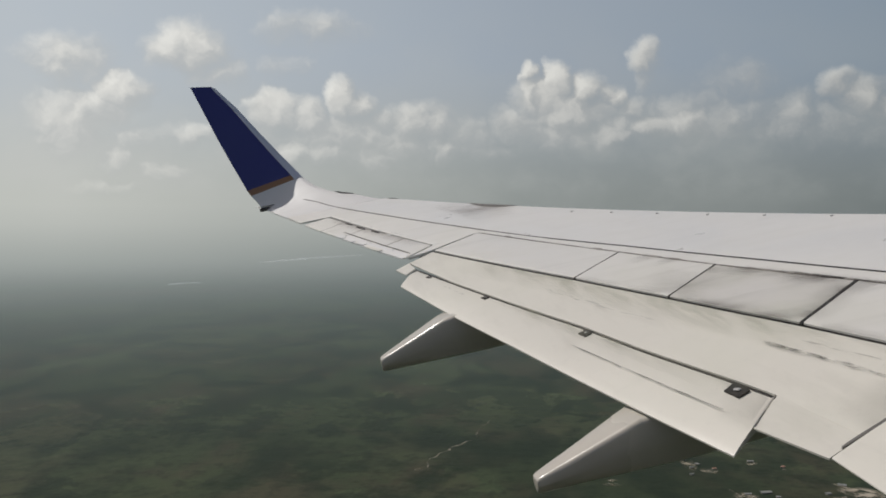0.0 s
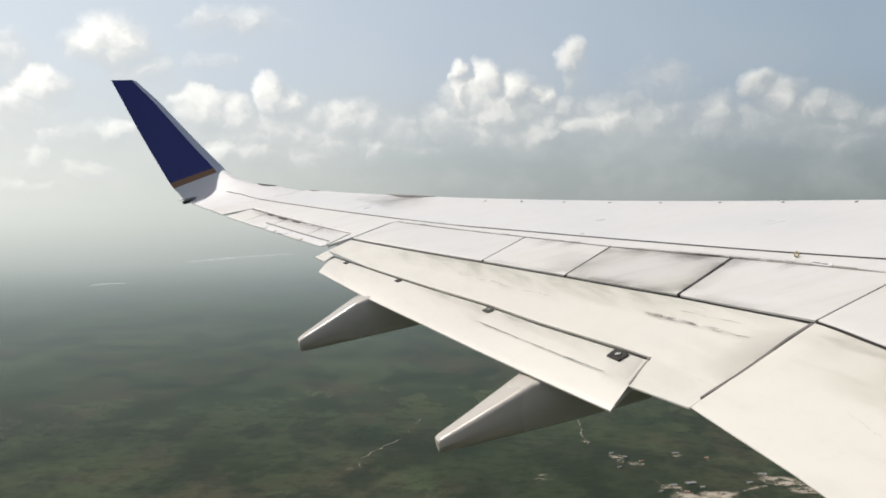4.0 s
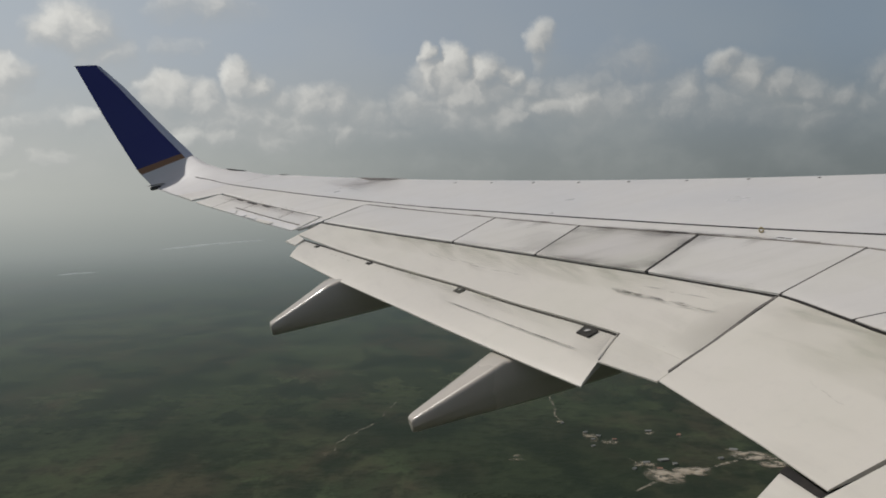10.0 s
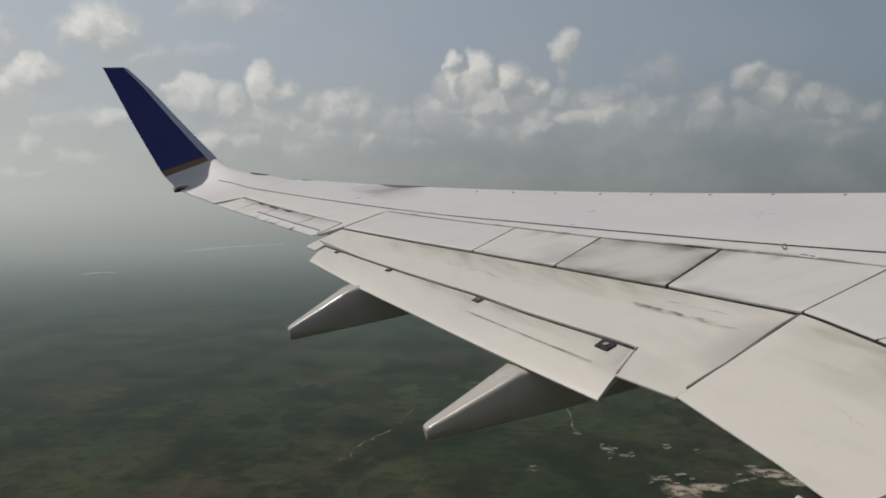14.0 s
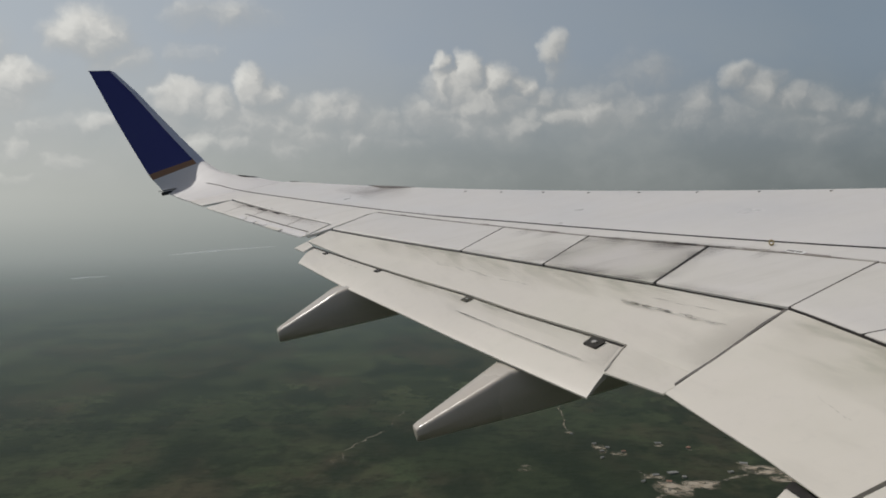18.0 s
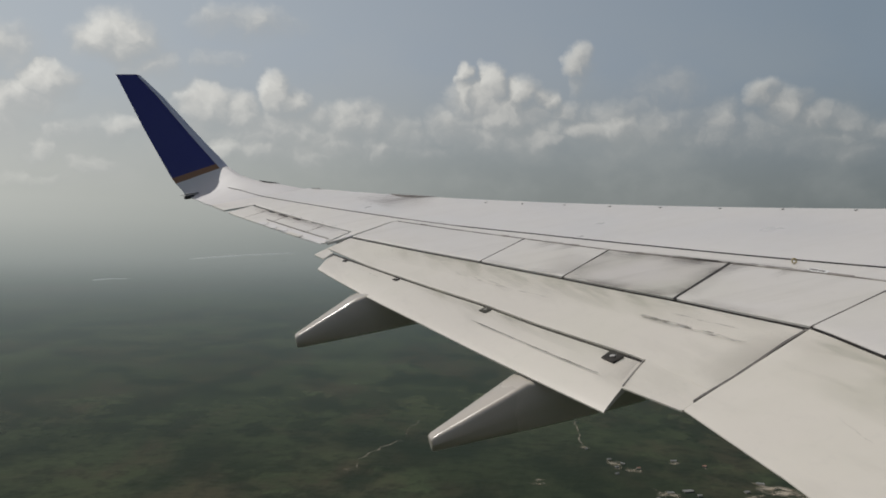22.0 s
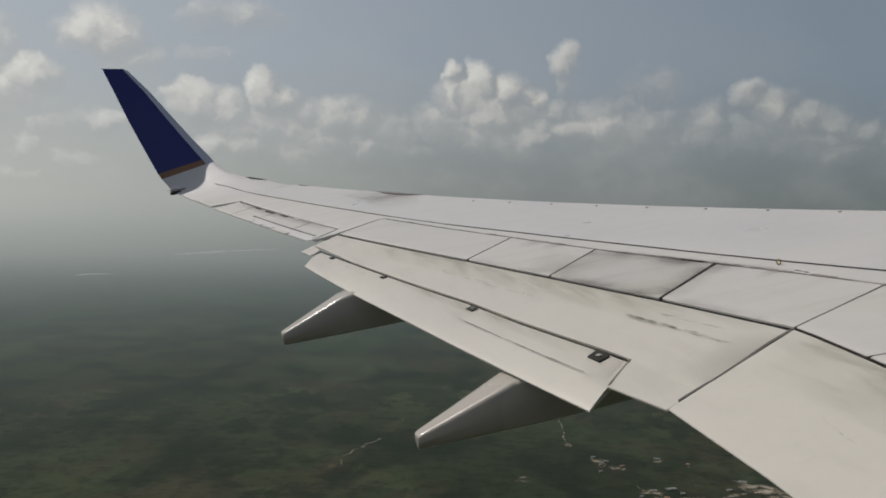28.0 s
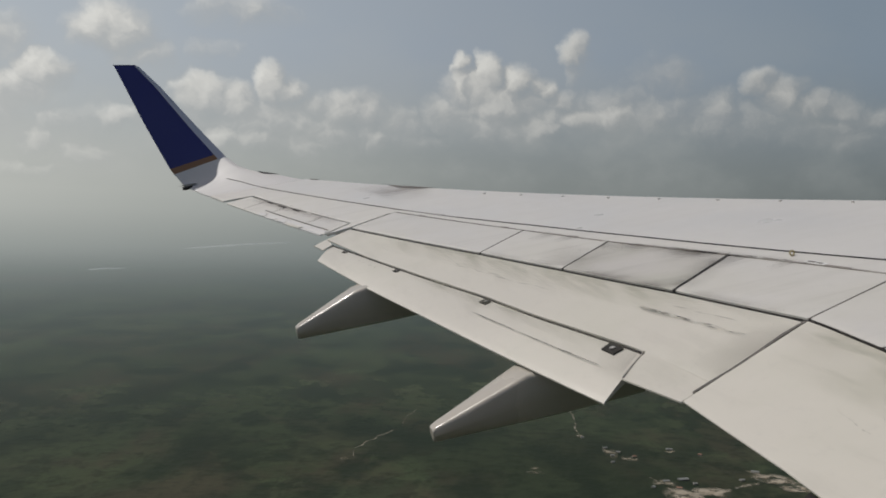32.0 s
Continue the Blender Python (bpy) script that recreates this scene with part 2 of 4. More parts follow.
def paint(name, color, dirt=0.5, rough=0.38, flow=(0.7, 5.5, 1.0), metal=0.0):
    """Weathered aircraft paint: chordwise grime streaks, blotches and slightly wavy skin."""
    k = Mat(name, color, rough, metal)
    streak = k.noise(1.0, 5.0, 0.6, flow)
    blot = k.noise(0.9, 4.0)
    fine = k.noise(14.0, 3.0)
    k.tint(k.math("MULTIPLY", k.ramp(streak, 0.46, 0.74), dirt * 0.6), (0.31, 0.29, 0.25))
    k.tint(k.math("MULTIPLY", k.ramp(blot, 0.40, 0.70), dirt * 0.6), (0.44, 0.44, 0.37))
    k.tint(k.math("MULTIPLY", k.ramp(fine, 0.56, 0.72), dirt * 0.16), (0.34, 0.33, 0.31))
    k.rough(blot, rough - 0.06, rough + 0.14)
    k.bump(k.noise(1.6, 2.0), 0.22, 0.02)
    return k.m


skin_grey = paint("wing_grey_paint", (0.625, 0.60, 0.56), 0.3)
slat_grey = paint("slat_white_paint", (0.615, 0.597, 0.57), 0.10, 0.33)
flap_grey = paint("flap_grey_paint", (0.578, 0.548, 0.488), 0.46, 0.42, (4.0, 0.8, 1.0))
grimy_grey = paint("grimy_spoiler_paint", (0.55, 0.52, 0.48), 0.8)
spoiler_grey = paint("spoiler_paint", (0.61, 0.585, 0.545), 0.35)
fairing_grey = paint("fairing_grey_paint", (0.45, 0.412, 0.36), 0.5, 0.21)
white_paint = paint("winglet_white_paint", (0.60, 0.585, 0.575), 0.2, 0.52)
blue_paint = Mat("winglet_blue_paint", (0.038, 0.041, 0.175), 0.26)
blue_paint.tint(blue_paint.math("MULTIPLY", blue_paint.ramp(blue_paint.noise(1.3), 0.4, 0.75), 0.3), (0.046, 0.055, 0.18))
blue_paint.bump(blue_paint.noise(2.0, 2.0), 0.1, 0.01)
blue_paint = blue_paint.m
gold_paint = Mat("gold_stripe_paint", (0.27, 0.145, 0.075), 0.4).m
bare = Mat("bare_leading_edge_metal", (0.62, 0.62, 0.68), 0.36, 0.3)
bare.rough(bare.noise(3.0), 0.3, 0.45)
bare = bare.m
# black of the seals, also the painted shade in slots and hinge pockets
rubber = Mat("black_seal_and_slot_shade", (0.018, 0.017, 0.016), 0.75)
rubber.tint(rubber.ramp(rubber.noise(6.0), 0.45, 0.7), (0.035, 0.031, 0.027))
rubber.b.inputs["Specular IOR Level"].default_value = 0.2
rubber = rubber.m
cavity = Mat("gap_shade_and_housing", (0.035, 0.034, 0.032), 0.7)
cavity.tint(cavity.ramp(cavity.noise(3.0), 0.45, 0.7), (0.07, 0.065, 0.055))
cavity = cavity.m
yellow = Mat("yellow_fitting_paint", (0.36, 0.28, 0.11), 0.5).m
pin_paint = Mat("pale_pin_paint", (0.34, 0.33, 0.32), 0.5).m


def stain(name, color, strength, scale, stretch, lo=0.42, hi=0.7, power=1.6):
    """A thin deposit, thickest along one line and dying out away from it."""
    k = Mat(name, color, 0.8)
    uv = k.t.nodes.new("ShaderNodeTexCoord").outputs["UV"]
    s = k.t.nodes.new("ShaderNodeSeparateXYZ")
    k.link(uv, s.inputs[0])
    ends = k.ramp(k.math("ABSOLUTE", k.math("SUBTRACT", s.outputs[0], 0.5)), 0.5, 0.3)
    body_ = k.math("POWER", s.outputs[1], power)
    k.alpha(k.math("MULTIPLY", k.math("MULTIPLY", k.math("MULTIPLY", ends, body_), k.ramp(k.noise(scale, 5.0, 0.62, stretch), lo, hi, 0.25)), strength))
    return k.m


grime = stain("sooty_grime", (0.075, 0.062, 0.055), 0.55, 2.6, (1.0, 1.3, 1.0), 0.36, 0.66, 2.2)
soft_grime = stain("thin_grime", (0.12, 0.105, 0.09), 0.22, 2.2, (1.0, 1.0, 1.0), 0.3, 0.65, 1.2)
algae = stain("greenish_film", (0.33, 0.33, 0.245), 0.36, 1.6, (5.0, 0.9, 1.0), 0.38, 0.68, 0.7)
scuff = Mat("worn_scuffs", (0.07, 0.064, 0.05), 0.8)
scuff.alpha(scuff.math("MULTIPLY", scuff.ramp(scuff.noise(5.0, 4.0, 0.6), 0.35, 0.6, 0.2), 0.33))
scuff = scuff.m
brown_streak = stain("brown_streak", (0.19, 0.155, 0.14), 0.42, 2.0, (1.0, 1.0, 1.0), 0.3, 0.62, 1.1)
soot = stain("blown_soot", (0.10, 0.085, 0.075), 0.34, 3.2, (1.0, 1.6, 1.0), 0.34, 0.66, 1.5)
grey_seal = Mat("dirty_seal", (0.095, 0.087, 0.078), 0.7)
grey_seal.tint(grey_seal.ramp(grey_seal.noise(5.0), 0.45, 0.65), (0.14, 0.125, 0.11))
grey_seal = grey_seal.m
faint_seam = Mat("filled_seam", (0.22, 0.2, 0.18), 0.7)
faint_seam.tint(faint_seam.ramp(faint_seam.noise(3.0), 0.45, 0.6), (0.38, 0.36, 0.33))
faint_seam = faint_seam.m
placard = Mat("placard_white", (0.72, 0.72, 0.7), 0.5).m


# ---- ground ----
def link_mesh(name, bm, material, smooth=True):
    me = bpy.data.meshes.new(name)
    bm.to_mesh(me)
    bm.free()
    if smooth:
        me.polygons.foreach_set("use_smooth", [True] * len(me.polygons))
    if material:
        me.materials.append(material)
    return new(name, me)


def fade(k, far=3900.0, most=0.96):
    """Aerial perspective put into the alpha: what lies far off lets the hazy horizon through."""
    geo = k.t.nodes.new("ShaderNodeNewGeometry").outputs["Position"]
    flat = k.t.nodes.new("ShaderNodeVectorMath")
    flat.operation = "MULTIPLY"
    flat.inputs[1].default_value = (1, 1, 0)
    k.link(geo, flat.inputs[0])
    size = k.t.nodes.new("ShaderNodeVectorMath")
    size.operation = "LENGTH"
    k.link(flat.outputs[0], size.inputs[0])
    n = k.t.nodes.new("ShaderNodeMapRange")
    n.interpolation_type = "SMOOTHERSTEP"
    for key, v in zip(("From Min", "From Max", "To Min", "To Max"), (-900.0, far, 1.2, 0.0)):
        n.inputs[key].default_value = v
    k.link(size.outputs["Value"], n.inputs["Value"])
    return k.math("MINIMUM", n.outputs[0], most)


def rolling(x, y):
    return 2.5 * noise.noise((x / 420, y / 420, 3.1)) + 0.8 * noise.noise((x / 90, y / 90, 7.7))


WOOD = (-10.0, 750.0)


def wooded(x, y):
    """How densely trees grow here, below nought for open land."""
    v = noise.noise((x / 230 + 3, y / 330, 11.0)) + 0.6 * noise.noise((x / 85, y / 130, 4.0)) + 0.35 * noise.noise((x / 32, y / 50, 9.0))
    v += 0.75 * math.exp(-((x - WOOD[0]) / 190) ** 2 - ((y - WOOD[1]) / 150) ** 2)
    v -= 0.45 * math.exp(-((x + 380) / 200) ** 2 - ((y - 800) / 260) ** 2)
    return v


earth = Mat("marsh_grass_and_scrub", (0.040, 0.052, 0.027), 0.95)
earth.b.inputs["Specular IOR Level"].default_value = 0.1


def patches(scale, shift, wander, feature="F1"):
    """Irregular parcels of land with wandering borders."""
    n = earth.t.nodes.new("ShaderNodeTexNoise")
    n.inputs["Scale"].default_value, n.inputs["Detail"].default_value = scale * 2.2, 5.0
    earth.link(earth.co, n.inputs["Vector"])
    bent = earth.t.nodes.new("ShaderNodeVectorMath")
    bent.operation = "MULTIPLY_ADD"
    bent.inputs[1].default_value = (wander, wander, 0)
    earth.link(n.outputs["Color"], bent.inputs[0])
    earth.link(earth.co, bent.inputs[2])
    mp = earth.t.nodes.new("ShaderNodeMapping")
    mp.inputs["Location"].default_value = shift
    earth.link(bent.outputs[0], mp.inputs[0])
    flat = earth.t.nodes.new("ShaderNodeVectorMath")
    flat.operation = "MULTIPLY"
    flat.inputs[1].default_value = (1.0, 0.7, 0.0)
    earth.link(mp.outputs[0], flat.inputs[0])
    v = earth.t.nodes.new("ShaderNodeTexVoronoi")
    v.feature = feature
    v.inputs["Scale"].default_value = scale
    earth.link(flat.outputs[0], v.inputs["Vector"])
    if feature == "DISTANCE_TO_EDGE":
        return v.outputs["Distance"]
    split = earth.t.nodes.new("ShaderNodeSeparateColor")
    earth.link(v.outputs["Color"], split.inputs[0])
    return split.outputs


big = earth.noise(1 / 420, 6.0, 0.6, (1, 0.75, 1))
grove = earth.noise(1 / 52, 7.0, 0.6, (1, 0.6, 1), (11, 5, 0))
small = earth.noise(1 / 16, 5.0, 0.65)
speck = earth.noise(1 / 5, 3.0, 0.6)
dry = earth.noise(1 / 130, 6.0, 0.62, (1, 0.6, 1), (3, 90, 0))
wide_patch, small_patch = patches(1 / 170, (30, 0, 0), 170.0), patches(1 / 52, (0, 70, 0), 60.0)
hedge = patches(1 / 170, (30, 0, 0), 170.0, "DISTANCE_TO_EDGE")
# open land: green meadow, olive marsh and brown reed beds
earth.tint(earth.math("MULTIPLY", earth.ramp(wide_patch[0], 0.42, 0.72), 0.75), (0.060, 0.077, 0.039))
earth.tint(earth.math("MULTIPLY", earth.ramp(wide_patch[1], 0.55, 0.90), 0.5), (0.052, 0.046, 0.030))
earth.tint(earth.math("MULTIPLY", earth.ramp(small_patch[0], 0.50, 0.95), 0.4), (0.062, 0.074, 0.038))
earth.tint(earth.math("MULTIPLY", earth.ramp(dry, 0.46, 0.62), 0.7), (0.057, 0.046, 0.031))
earth.tint(earth.math("MULTIPLY", earth.ramp(big, 0.50, 0.66), 0.7), (0.064, 0.072, 0.038))
# scrub and trees: dark belts along the borders, thickets and scattered bushes
belt = earth.math("MULTIPLY", earth.ramp(hedge, 0.10, 0.02), earth.ramp(grove, 0.42, 0.52))
earth.tint(earth.math("MULTIPLY", belt, 0.6), (0.014, 0.021, 0.013))
earth.tint(earth.math("MULTIPLY", earth.ramp(small_patch[1], 0.55, 0.95), 0.4), (0.019, 0.028, 0.017))
earth.tint(earth.math("MULTIPLY", earth.ramp(grove, 0.47, 0.68), 0.75), (0.017, 0.026, 0.016))
earth.tint(earth.math("MULTIPLY", earth.ramp(small, 0.46, 0.68), 0.6), (0.017, 0.025, 0.014))
earth.tint(earth.math("MULTIPLY", earth.ramp(speck, 0.6, 0.75), 0.35), (0.052, 0.056, 0.031))
woods = earth.t.nodes.new("ShaderNodeAttribute")
woods.attribute_name = "woods"
edge_w = earth.math("ADD", woods.outputs["Fac"], earth.math("MULTIPLY", earth.math("SUBTRACT", small, 0.5), 0.5))
earth.tint(earth.math("MULTIPLY", earth.ramp(edge_w, 0.45, 1.0), 0.62), (0.016, 0.024, 0.014))
earth.bump(small, 0.8, 2.5)
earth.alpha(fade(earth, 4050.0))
turns = [48 + 84 * i / 210 for i in range(210)] + [132 + 276 * i / 46 for i in range(46)]
rings = [60, 120, 180] + [240 * (4950 / 240) ** (i / 190) for i in range(191)]
gv, gf, gw = [(0.0, 0.0, rolling(0, 0))], [], [0.5]
spokes = len(turns)
for k, r in enumerate(rings):
    for j, a in enumerate(turns):
        x, y = r * math.cos(radians(a)), r * math.sin(radians(a))
        gv.append((x, y, rolling(x, y)))
        gw.append(min(1.0, max(0.0, 0.5 + 0.9 * (wooded(x, y) - 0.12))))
        q, n_ = 1 + k * spokes + j, 1 + k * spokes + (j + 1) % spokes
        gf.append((0, q, n_) if k == 0 else (q - spokes, q, n_, n_ - spokes))
me = bpy.data.meshes.new("ground")
me.from_pydata(gv, [], gf)
me.attributes.new("woods", "FLOAT", "POINT").data.foreach_set("value", gw)
me.polygons.foreach_set("use_smooth", [True] * len(me.polygons))
me.materials.append(earth.m)
ground = new("ground", me)
tagged(ground, "hazy green and brown coastal marshland far below", "ground", kind="structure")

# woods: clumps of small crowns, denser where the land is wooded
leaf = Mat("tree_foliage", (0.023, 0.032, 0.017), 0.9)
leaf.b.inputs["Specular IOR Level"].default_value = 0.15
isl = leaf.t.nodes.new("ShaderNodeNewGeometry").outputs["Random Per Island"]
leaf.tint(leaf.math("MULTIPLY", isl, 0.7), (0.032, 0.044, 0.022))
leaf.tint(leaf.math("MULTIPLY", leaf.ramp(leaf.noise(0.9), 0.5, 0.7), 0.6), (0.015, 0.023, 0.012))
ico = bmesh.new()
bmesh.ops.create_icosphere(ico, subdivisions=1, radius=1.0)
icov = np.array([v.co[:] for v in ico.verts])
icof = np.array([[v.index for v in f.verts] for f in ico.faces])
ico.free()
rng = random.Random(5)
vs, fs, count = [], [], 0
while count < 20000:
    d = 280 * (640 / 280) ** rng.random()
    a = radians(rng.uniform(48, 132))
    x, y = d * math.cos(a), d * math.sin(a)
    w = wooded(x, y)
    if w < 0.12 + 0.5 * rng.random() ** 2 + max(0.0, (d - 450) / 500):
        continue
    base = len(vs) * len(icov)
    s = rng.uniform(0.7, 1.6)
    jit = 1 + 0.35 * (np.array([rng.random() for _ in range(len(icov))])[:, None] - 0.5)
    vs.append(icov * jit * [s * rng.uniform(0.9, 1.7), s * rng.uniform(0.8, 1.3), s * 0.2] + [x, y, rolling(x, y) + s * 0.06])
    fs.append(icof + base)
    count += 1
me = bpy.data.meshes.new("woodland")
me.from_pydata(np.concatenate(vs).tolist(), [], np.concatenate(fs).tolist())
me.materials.append(leaf.m)
woodland = tagged(new("woodland", me), "dark green clumps of low trees and scrub on marsh", "woodland", kind="stuff")


def ribbon(name, pts, width, material, wobble=0.0, lift=0.35, seed=1):
    """A flat strip along a smooth line, with a ragged edge."""
    r = random.Random(seed)
    bm = bmesh.new()
    line = []
    for (x0, y0), (x1, y1) in zip(pts, pts[1:]):
        for i in range(16):
            line.append((x0 + (x1 - x0) * i / 16, y0 + (y1 - y0) * i / 16))
    line.append(pts[-1])
    prev = None
    for i, (x, y) in enumerate(line):
        a, b = line[max(i - 1, 0)], line[min(i + 1, len(line) - 1)]
        n = Vector((-(b[1] - a[1]), b[0] - a[0])).normalized()
        o = wobble * (noise.noise((x / 60, y / 60, seed)) + 0.4 * noise.noise((x / 17, y / 17, seed)))
        ends = 0.25 + 0.75 * min(1, 6 * min(i, len(line) - 1 - i) / len(line))
        w = width * ends * r.uniform(0.75, 1.25) / 2
        pair = [bm.verts.new((x + n.x * (o + s * w), y + n.y * (o + s * w), rolling(x, y) + lift)) for s in (-1, 1)]
        if prev:
            bm.faces.new((prev[0], prev[1], pair[1], pair[0]))
        prev = pair
    return link_mesh(name, bm, material)


def blotch(name, x, y, rx, ry, material, seed, lift=0.4):
    """A ragged bare patch."""
    bm = bmesh.new()
    n = 40
    ring = []
    for i in range(n):
        a = i * math.tau / n
        k = 0.8 + 0.5 * noise.noise((1.4 * math.cos(a) + seed, 1.4 * math.sin(a), seed)) + 0.15 * noise.noise((6 * math.cos(a), 6 * math.sin(a), seed))
        k = max(k, 0.18)
        px, py = x + rx * k * math.cos(a), y + ry * k * math.sin(a)
        ring.append(bm.verts.new((px, py, rolling(px, py) + lift)))
    c = bm.verts.new((x, y, rolling(x, y) + lift))
    for i in range(n):
        bm.faces.new((c, ring[i], ring[(i + 1) % n]))
    return link_mesh(name, bm, material)


def soil(name, color, other, dim=1.0, rim=False, far=4700.0, grain=0.45):
    k = Mat(name, color, 0.95)
    k.tint(k.ramp(k.noise(1 / 9, 5.0, 0.65), 0.45, 0.62), other)
    if rim:
        gen = k.t.nodes.new("ShaderNodeTexCoord").outputs["Generated"]
        v = k.t.nodes.new("ShaderNodeVectorMath")
        v.operation = "DISTANCE"
        v.inputs[1].default_value = (0.5, 0.5, 0.5)
        flat = k.t.nodes.new("ShaderNodeVectorMath")
        flat.operation = "MULTIPLY_ADD"
        flat.inputs[1].default_value, flat.inputs[2].default_value = (1, 1, 0), (0, 0, 0.5)
        k.link(gen, flat.inputs[0])
        k.link(flat.outputs[0], v.inputs[0])
        dim = k.math("MULTIPLY", k.ramp(v.outputs["Value"], 0.5, 0.2), dim)
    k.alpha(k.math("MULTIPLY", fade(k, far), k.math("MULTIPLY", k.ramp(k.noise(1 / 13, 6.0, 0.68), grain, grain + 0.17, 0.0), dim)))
    return k.m


sand = soil("pale_sand", (0.36, 0.32, 0.24), (0.16, 0.14, 0.09), 0.75, True)
bright_sand = soil("bright_sand", (0.40, 0.35, 0.27), (0.27, 0.23, 0.165), 0.9, True, grain=0.39)
track_soil = soil("sandy_track", (0.32, 0.285, 0.22), (0.20, 0.18, 0.13), 0.75, grain=0.40)
water = soil("pale_shallow_water", (0.5, 0.54, 0.54), (0.4, 0.45, 0.45), 0.55, False, 9500.0, grain=0.30)
TRACK, CLEARING = "pale winding sandy track through the scrub", "bare pale sandy clearing among dark scrub"
for pts, width, bend, seed in (([(118, 956), (116, 930), (112, 880), (111, 838)], 1.5, 7.0, 3),
                               ([(140, 640), (168, 668), (196, 682), (222, 700), (250, 716), (300, 716)], 4.0, 2.0, 5),
                               ([(172, 672), (158, 694), (152, 716)], 2.6, 2.0, 4),
                               ([(236, 744), (252, 728), (270, 704)], 4.2, 2.0, 6),
                               ([(-44, 930), (-62, 880), (-58, 850), (-84, 812), (-92, 770), (-86, 742)], 1.3, 10.0, 8)):
    tagged(ribbon("sandy_track", pts, width, track_soil, bend, seed=seed), TRACK, "track", kind="structure")
for pts, width, bend, seed in (([(-1090, 3400), (-1010, 3640), (-930, 3900), (-820, 4120)], 55.0, 20.0, 7),
                               ([(-1030, 2380), (-1000, 2440), (-960, 2470)], 24.0, 10.0, 9)):
    tagged(ribbon("pale_inlet", pts, width, water, bend, seed=seed), "narrow pale inlet of water in the haze", "water", kind="structure")
for x, y, rx, ry, material, seed in ((172, 674, 24, 24, bright_sand, 3), (196, 684, 26, 14, bright_sand, 4), (160, 700, 14, 14, sand, 2), (252, 724, 24, 18, bright_sand, 8),
                                     (262, 700, 18, 12, bright_sand, 10), (130, 782, 10, 20, sand, 5), (146, 766, 10, 12, sand, 11), (186, 794, 9, 8, sand, 6),
                                     (214, 780, 10, 6, sand, 7), (112, 836, 7, 8, sand, 9), (-95, 735, 14, 8, sand, 13), (60, 720, 12, 14, sand, 14)):
    tagged(blotch("sand_clearing", x, y, rx, ry, material, seed), CLEARING, "clearing", kind="structure")

# low farm sheds and houses round the clearings
roof_paint = [Mat("pale_tin_roof", (0.22, 0.22, 0.20), 0.5).m, Mat("rusty_tin_roof", (0.26, 0.15, 0.10), 0.7).m]
shed_wall = Mat("shed_wall_render", (0.22, 0.21, 0.18), 0.9).m


def shed(x, y, turn, wide, deep, roof, label):
    thing = tagged(new("shed"), label, "shed", "sheds round the clearing")
    thing.matrix_world = pose(x, y, rolling(x, y) + 0.3, 0, 0, turn)
    bm = bmesh.new()
    bmesh.ops.create_cube(bm, size=1.0, matrix=Matrix.Translation((0, 0, 0.25)) @ Matrix.Diagonal((wide, deep, 1.1, 1)))
    walls = link_mesh("wall", bm, shed_wall, False)
    bm = bmesh.new()
    w, d = wide * 0.56, deep * 0.58
    low = [bm.verts.new(v) for v in ((-w, -d, 0.75), (w, -d, 0.75), (w, d, 0.75), (-w, d, 0.75))]
    ridge = [bm.verts.new(v) for v in ((-w, 0, 1.25), (w, 0, 1.25))]
    for f in ((low[0], low[1], ridge[1], ridge[0]), (low[2], low[3], ridge[0], ridge[1]), (low[1], low[2], ridge[1]), (low[3], low[0], ridge[0]), (low[3], low[2], low[1], low[0])):
        bm.faces.new(f)
    top = link_mesh("roof", bm, roof, False)
    for ob in (walls, top):
        ob.parent = thing


for x, y, turn, wide, deep, kind in ((163, 706, 12, 5, 3, 0), (178, 712, 20, 8, 4, 0), (185, 702, 5, 3, 3, 0), (150, 690, 40, 3, 2.4, 0), (170, 690, -10, 4, 3, 1), (128, 796, 15, 3.4, 2.4, 0),
                                     (138, 784, -20, 3.6, 2.4, 0), (131, 772, 5, 3, 2.2, 0), (128, 752, 30, 3, 2.2, 0), (150, 772, 10, 3, 2.4, 1), (186, 800, 0, 5, 3, 0), (226, 716, 25, 4, 3, 0),
                                     (244, 740, -15, 6, 4, 0), (210, 786, 60, 4, 3, 1), (112, 830, 10, 2.6, 2, 0)):
    shed(x, y, turn, wide, deep, roof_paint[kind], ("small far shed with a rusty tin roof", "small far shed with a pale tin roof")[kind == 0])


# ---- the wing ----
def wing_z(y, dz=0.0):
    """Height of the upper skin at the span station y, bent upwards by lift."""
    return -1.772 + 0.105 * y + 1.418 * (y / 17) ** 2 + dz


def part(name, bm, material, parent, label="", smooth=True):
    bmesh.ops.recalc_face_normals(bm, faces=bm.faces)
    ob = link_mesh(name, bm, material, False)
    if smooth:
        ob.data.polygons.foreach_set("use_smooth", [True] * len(ob.data.polygons))
        ob.data.set_sharp_from_angle(angle=radians(32))
    ob.parent = parent
    if label:
        ob["label"] = label
    return ob


def along(line, f):
    """The point at the fraction f of a polyline."""
    lens = [math.dist(a, b) for a, b in zip(line, line[1:])]
    s = f * sum(lens)
    for a, b, d in zip(line, line[1:], lens):
        if s <= d or b == line[-1]:
            k = min(1, s / d) if d else 0
            return a[0] + (b[0] - a[0]) * k, a[1] + (b[1] - a[1]) * k
        s -= d


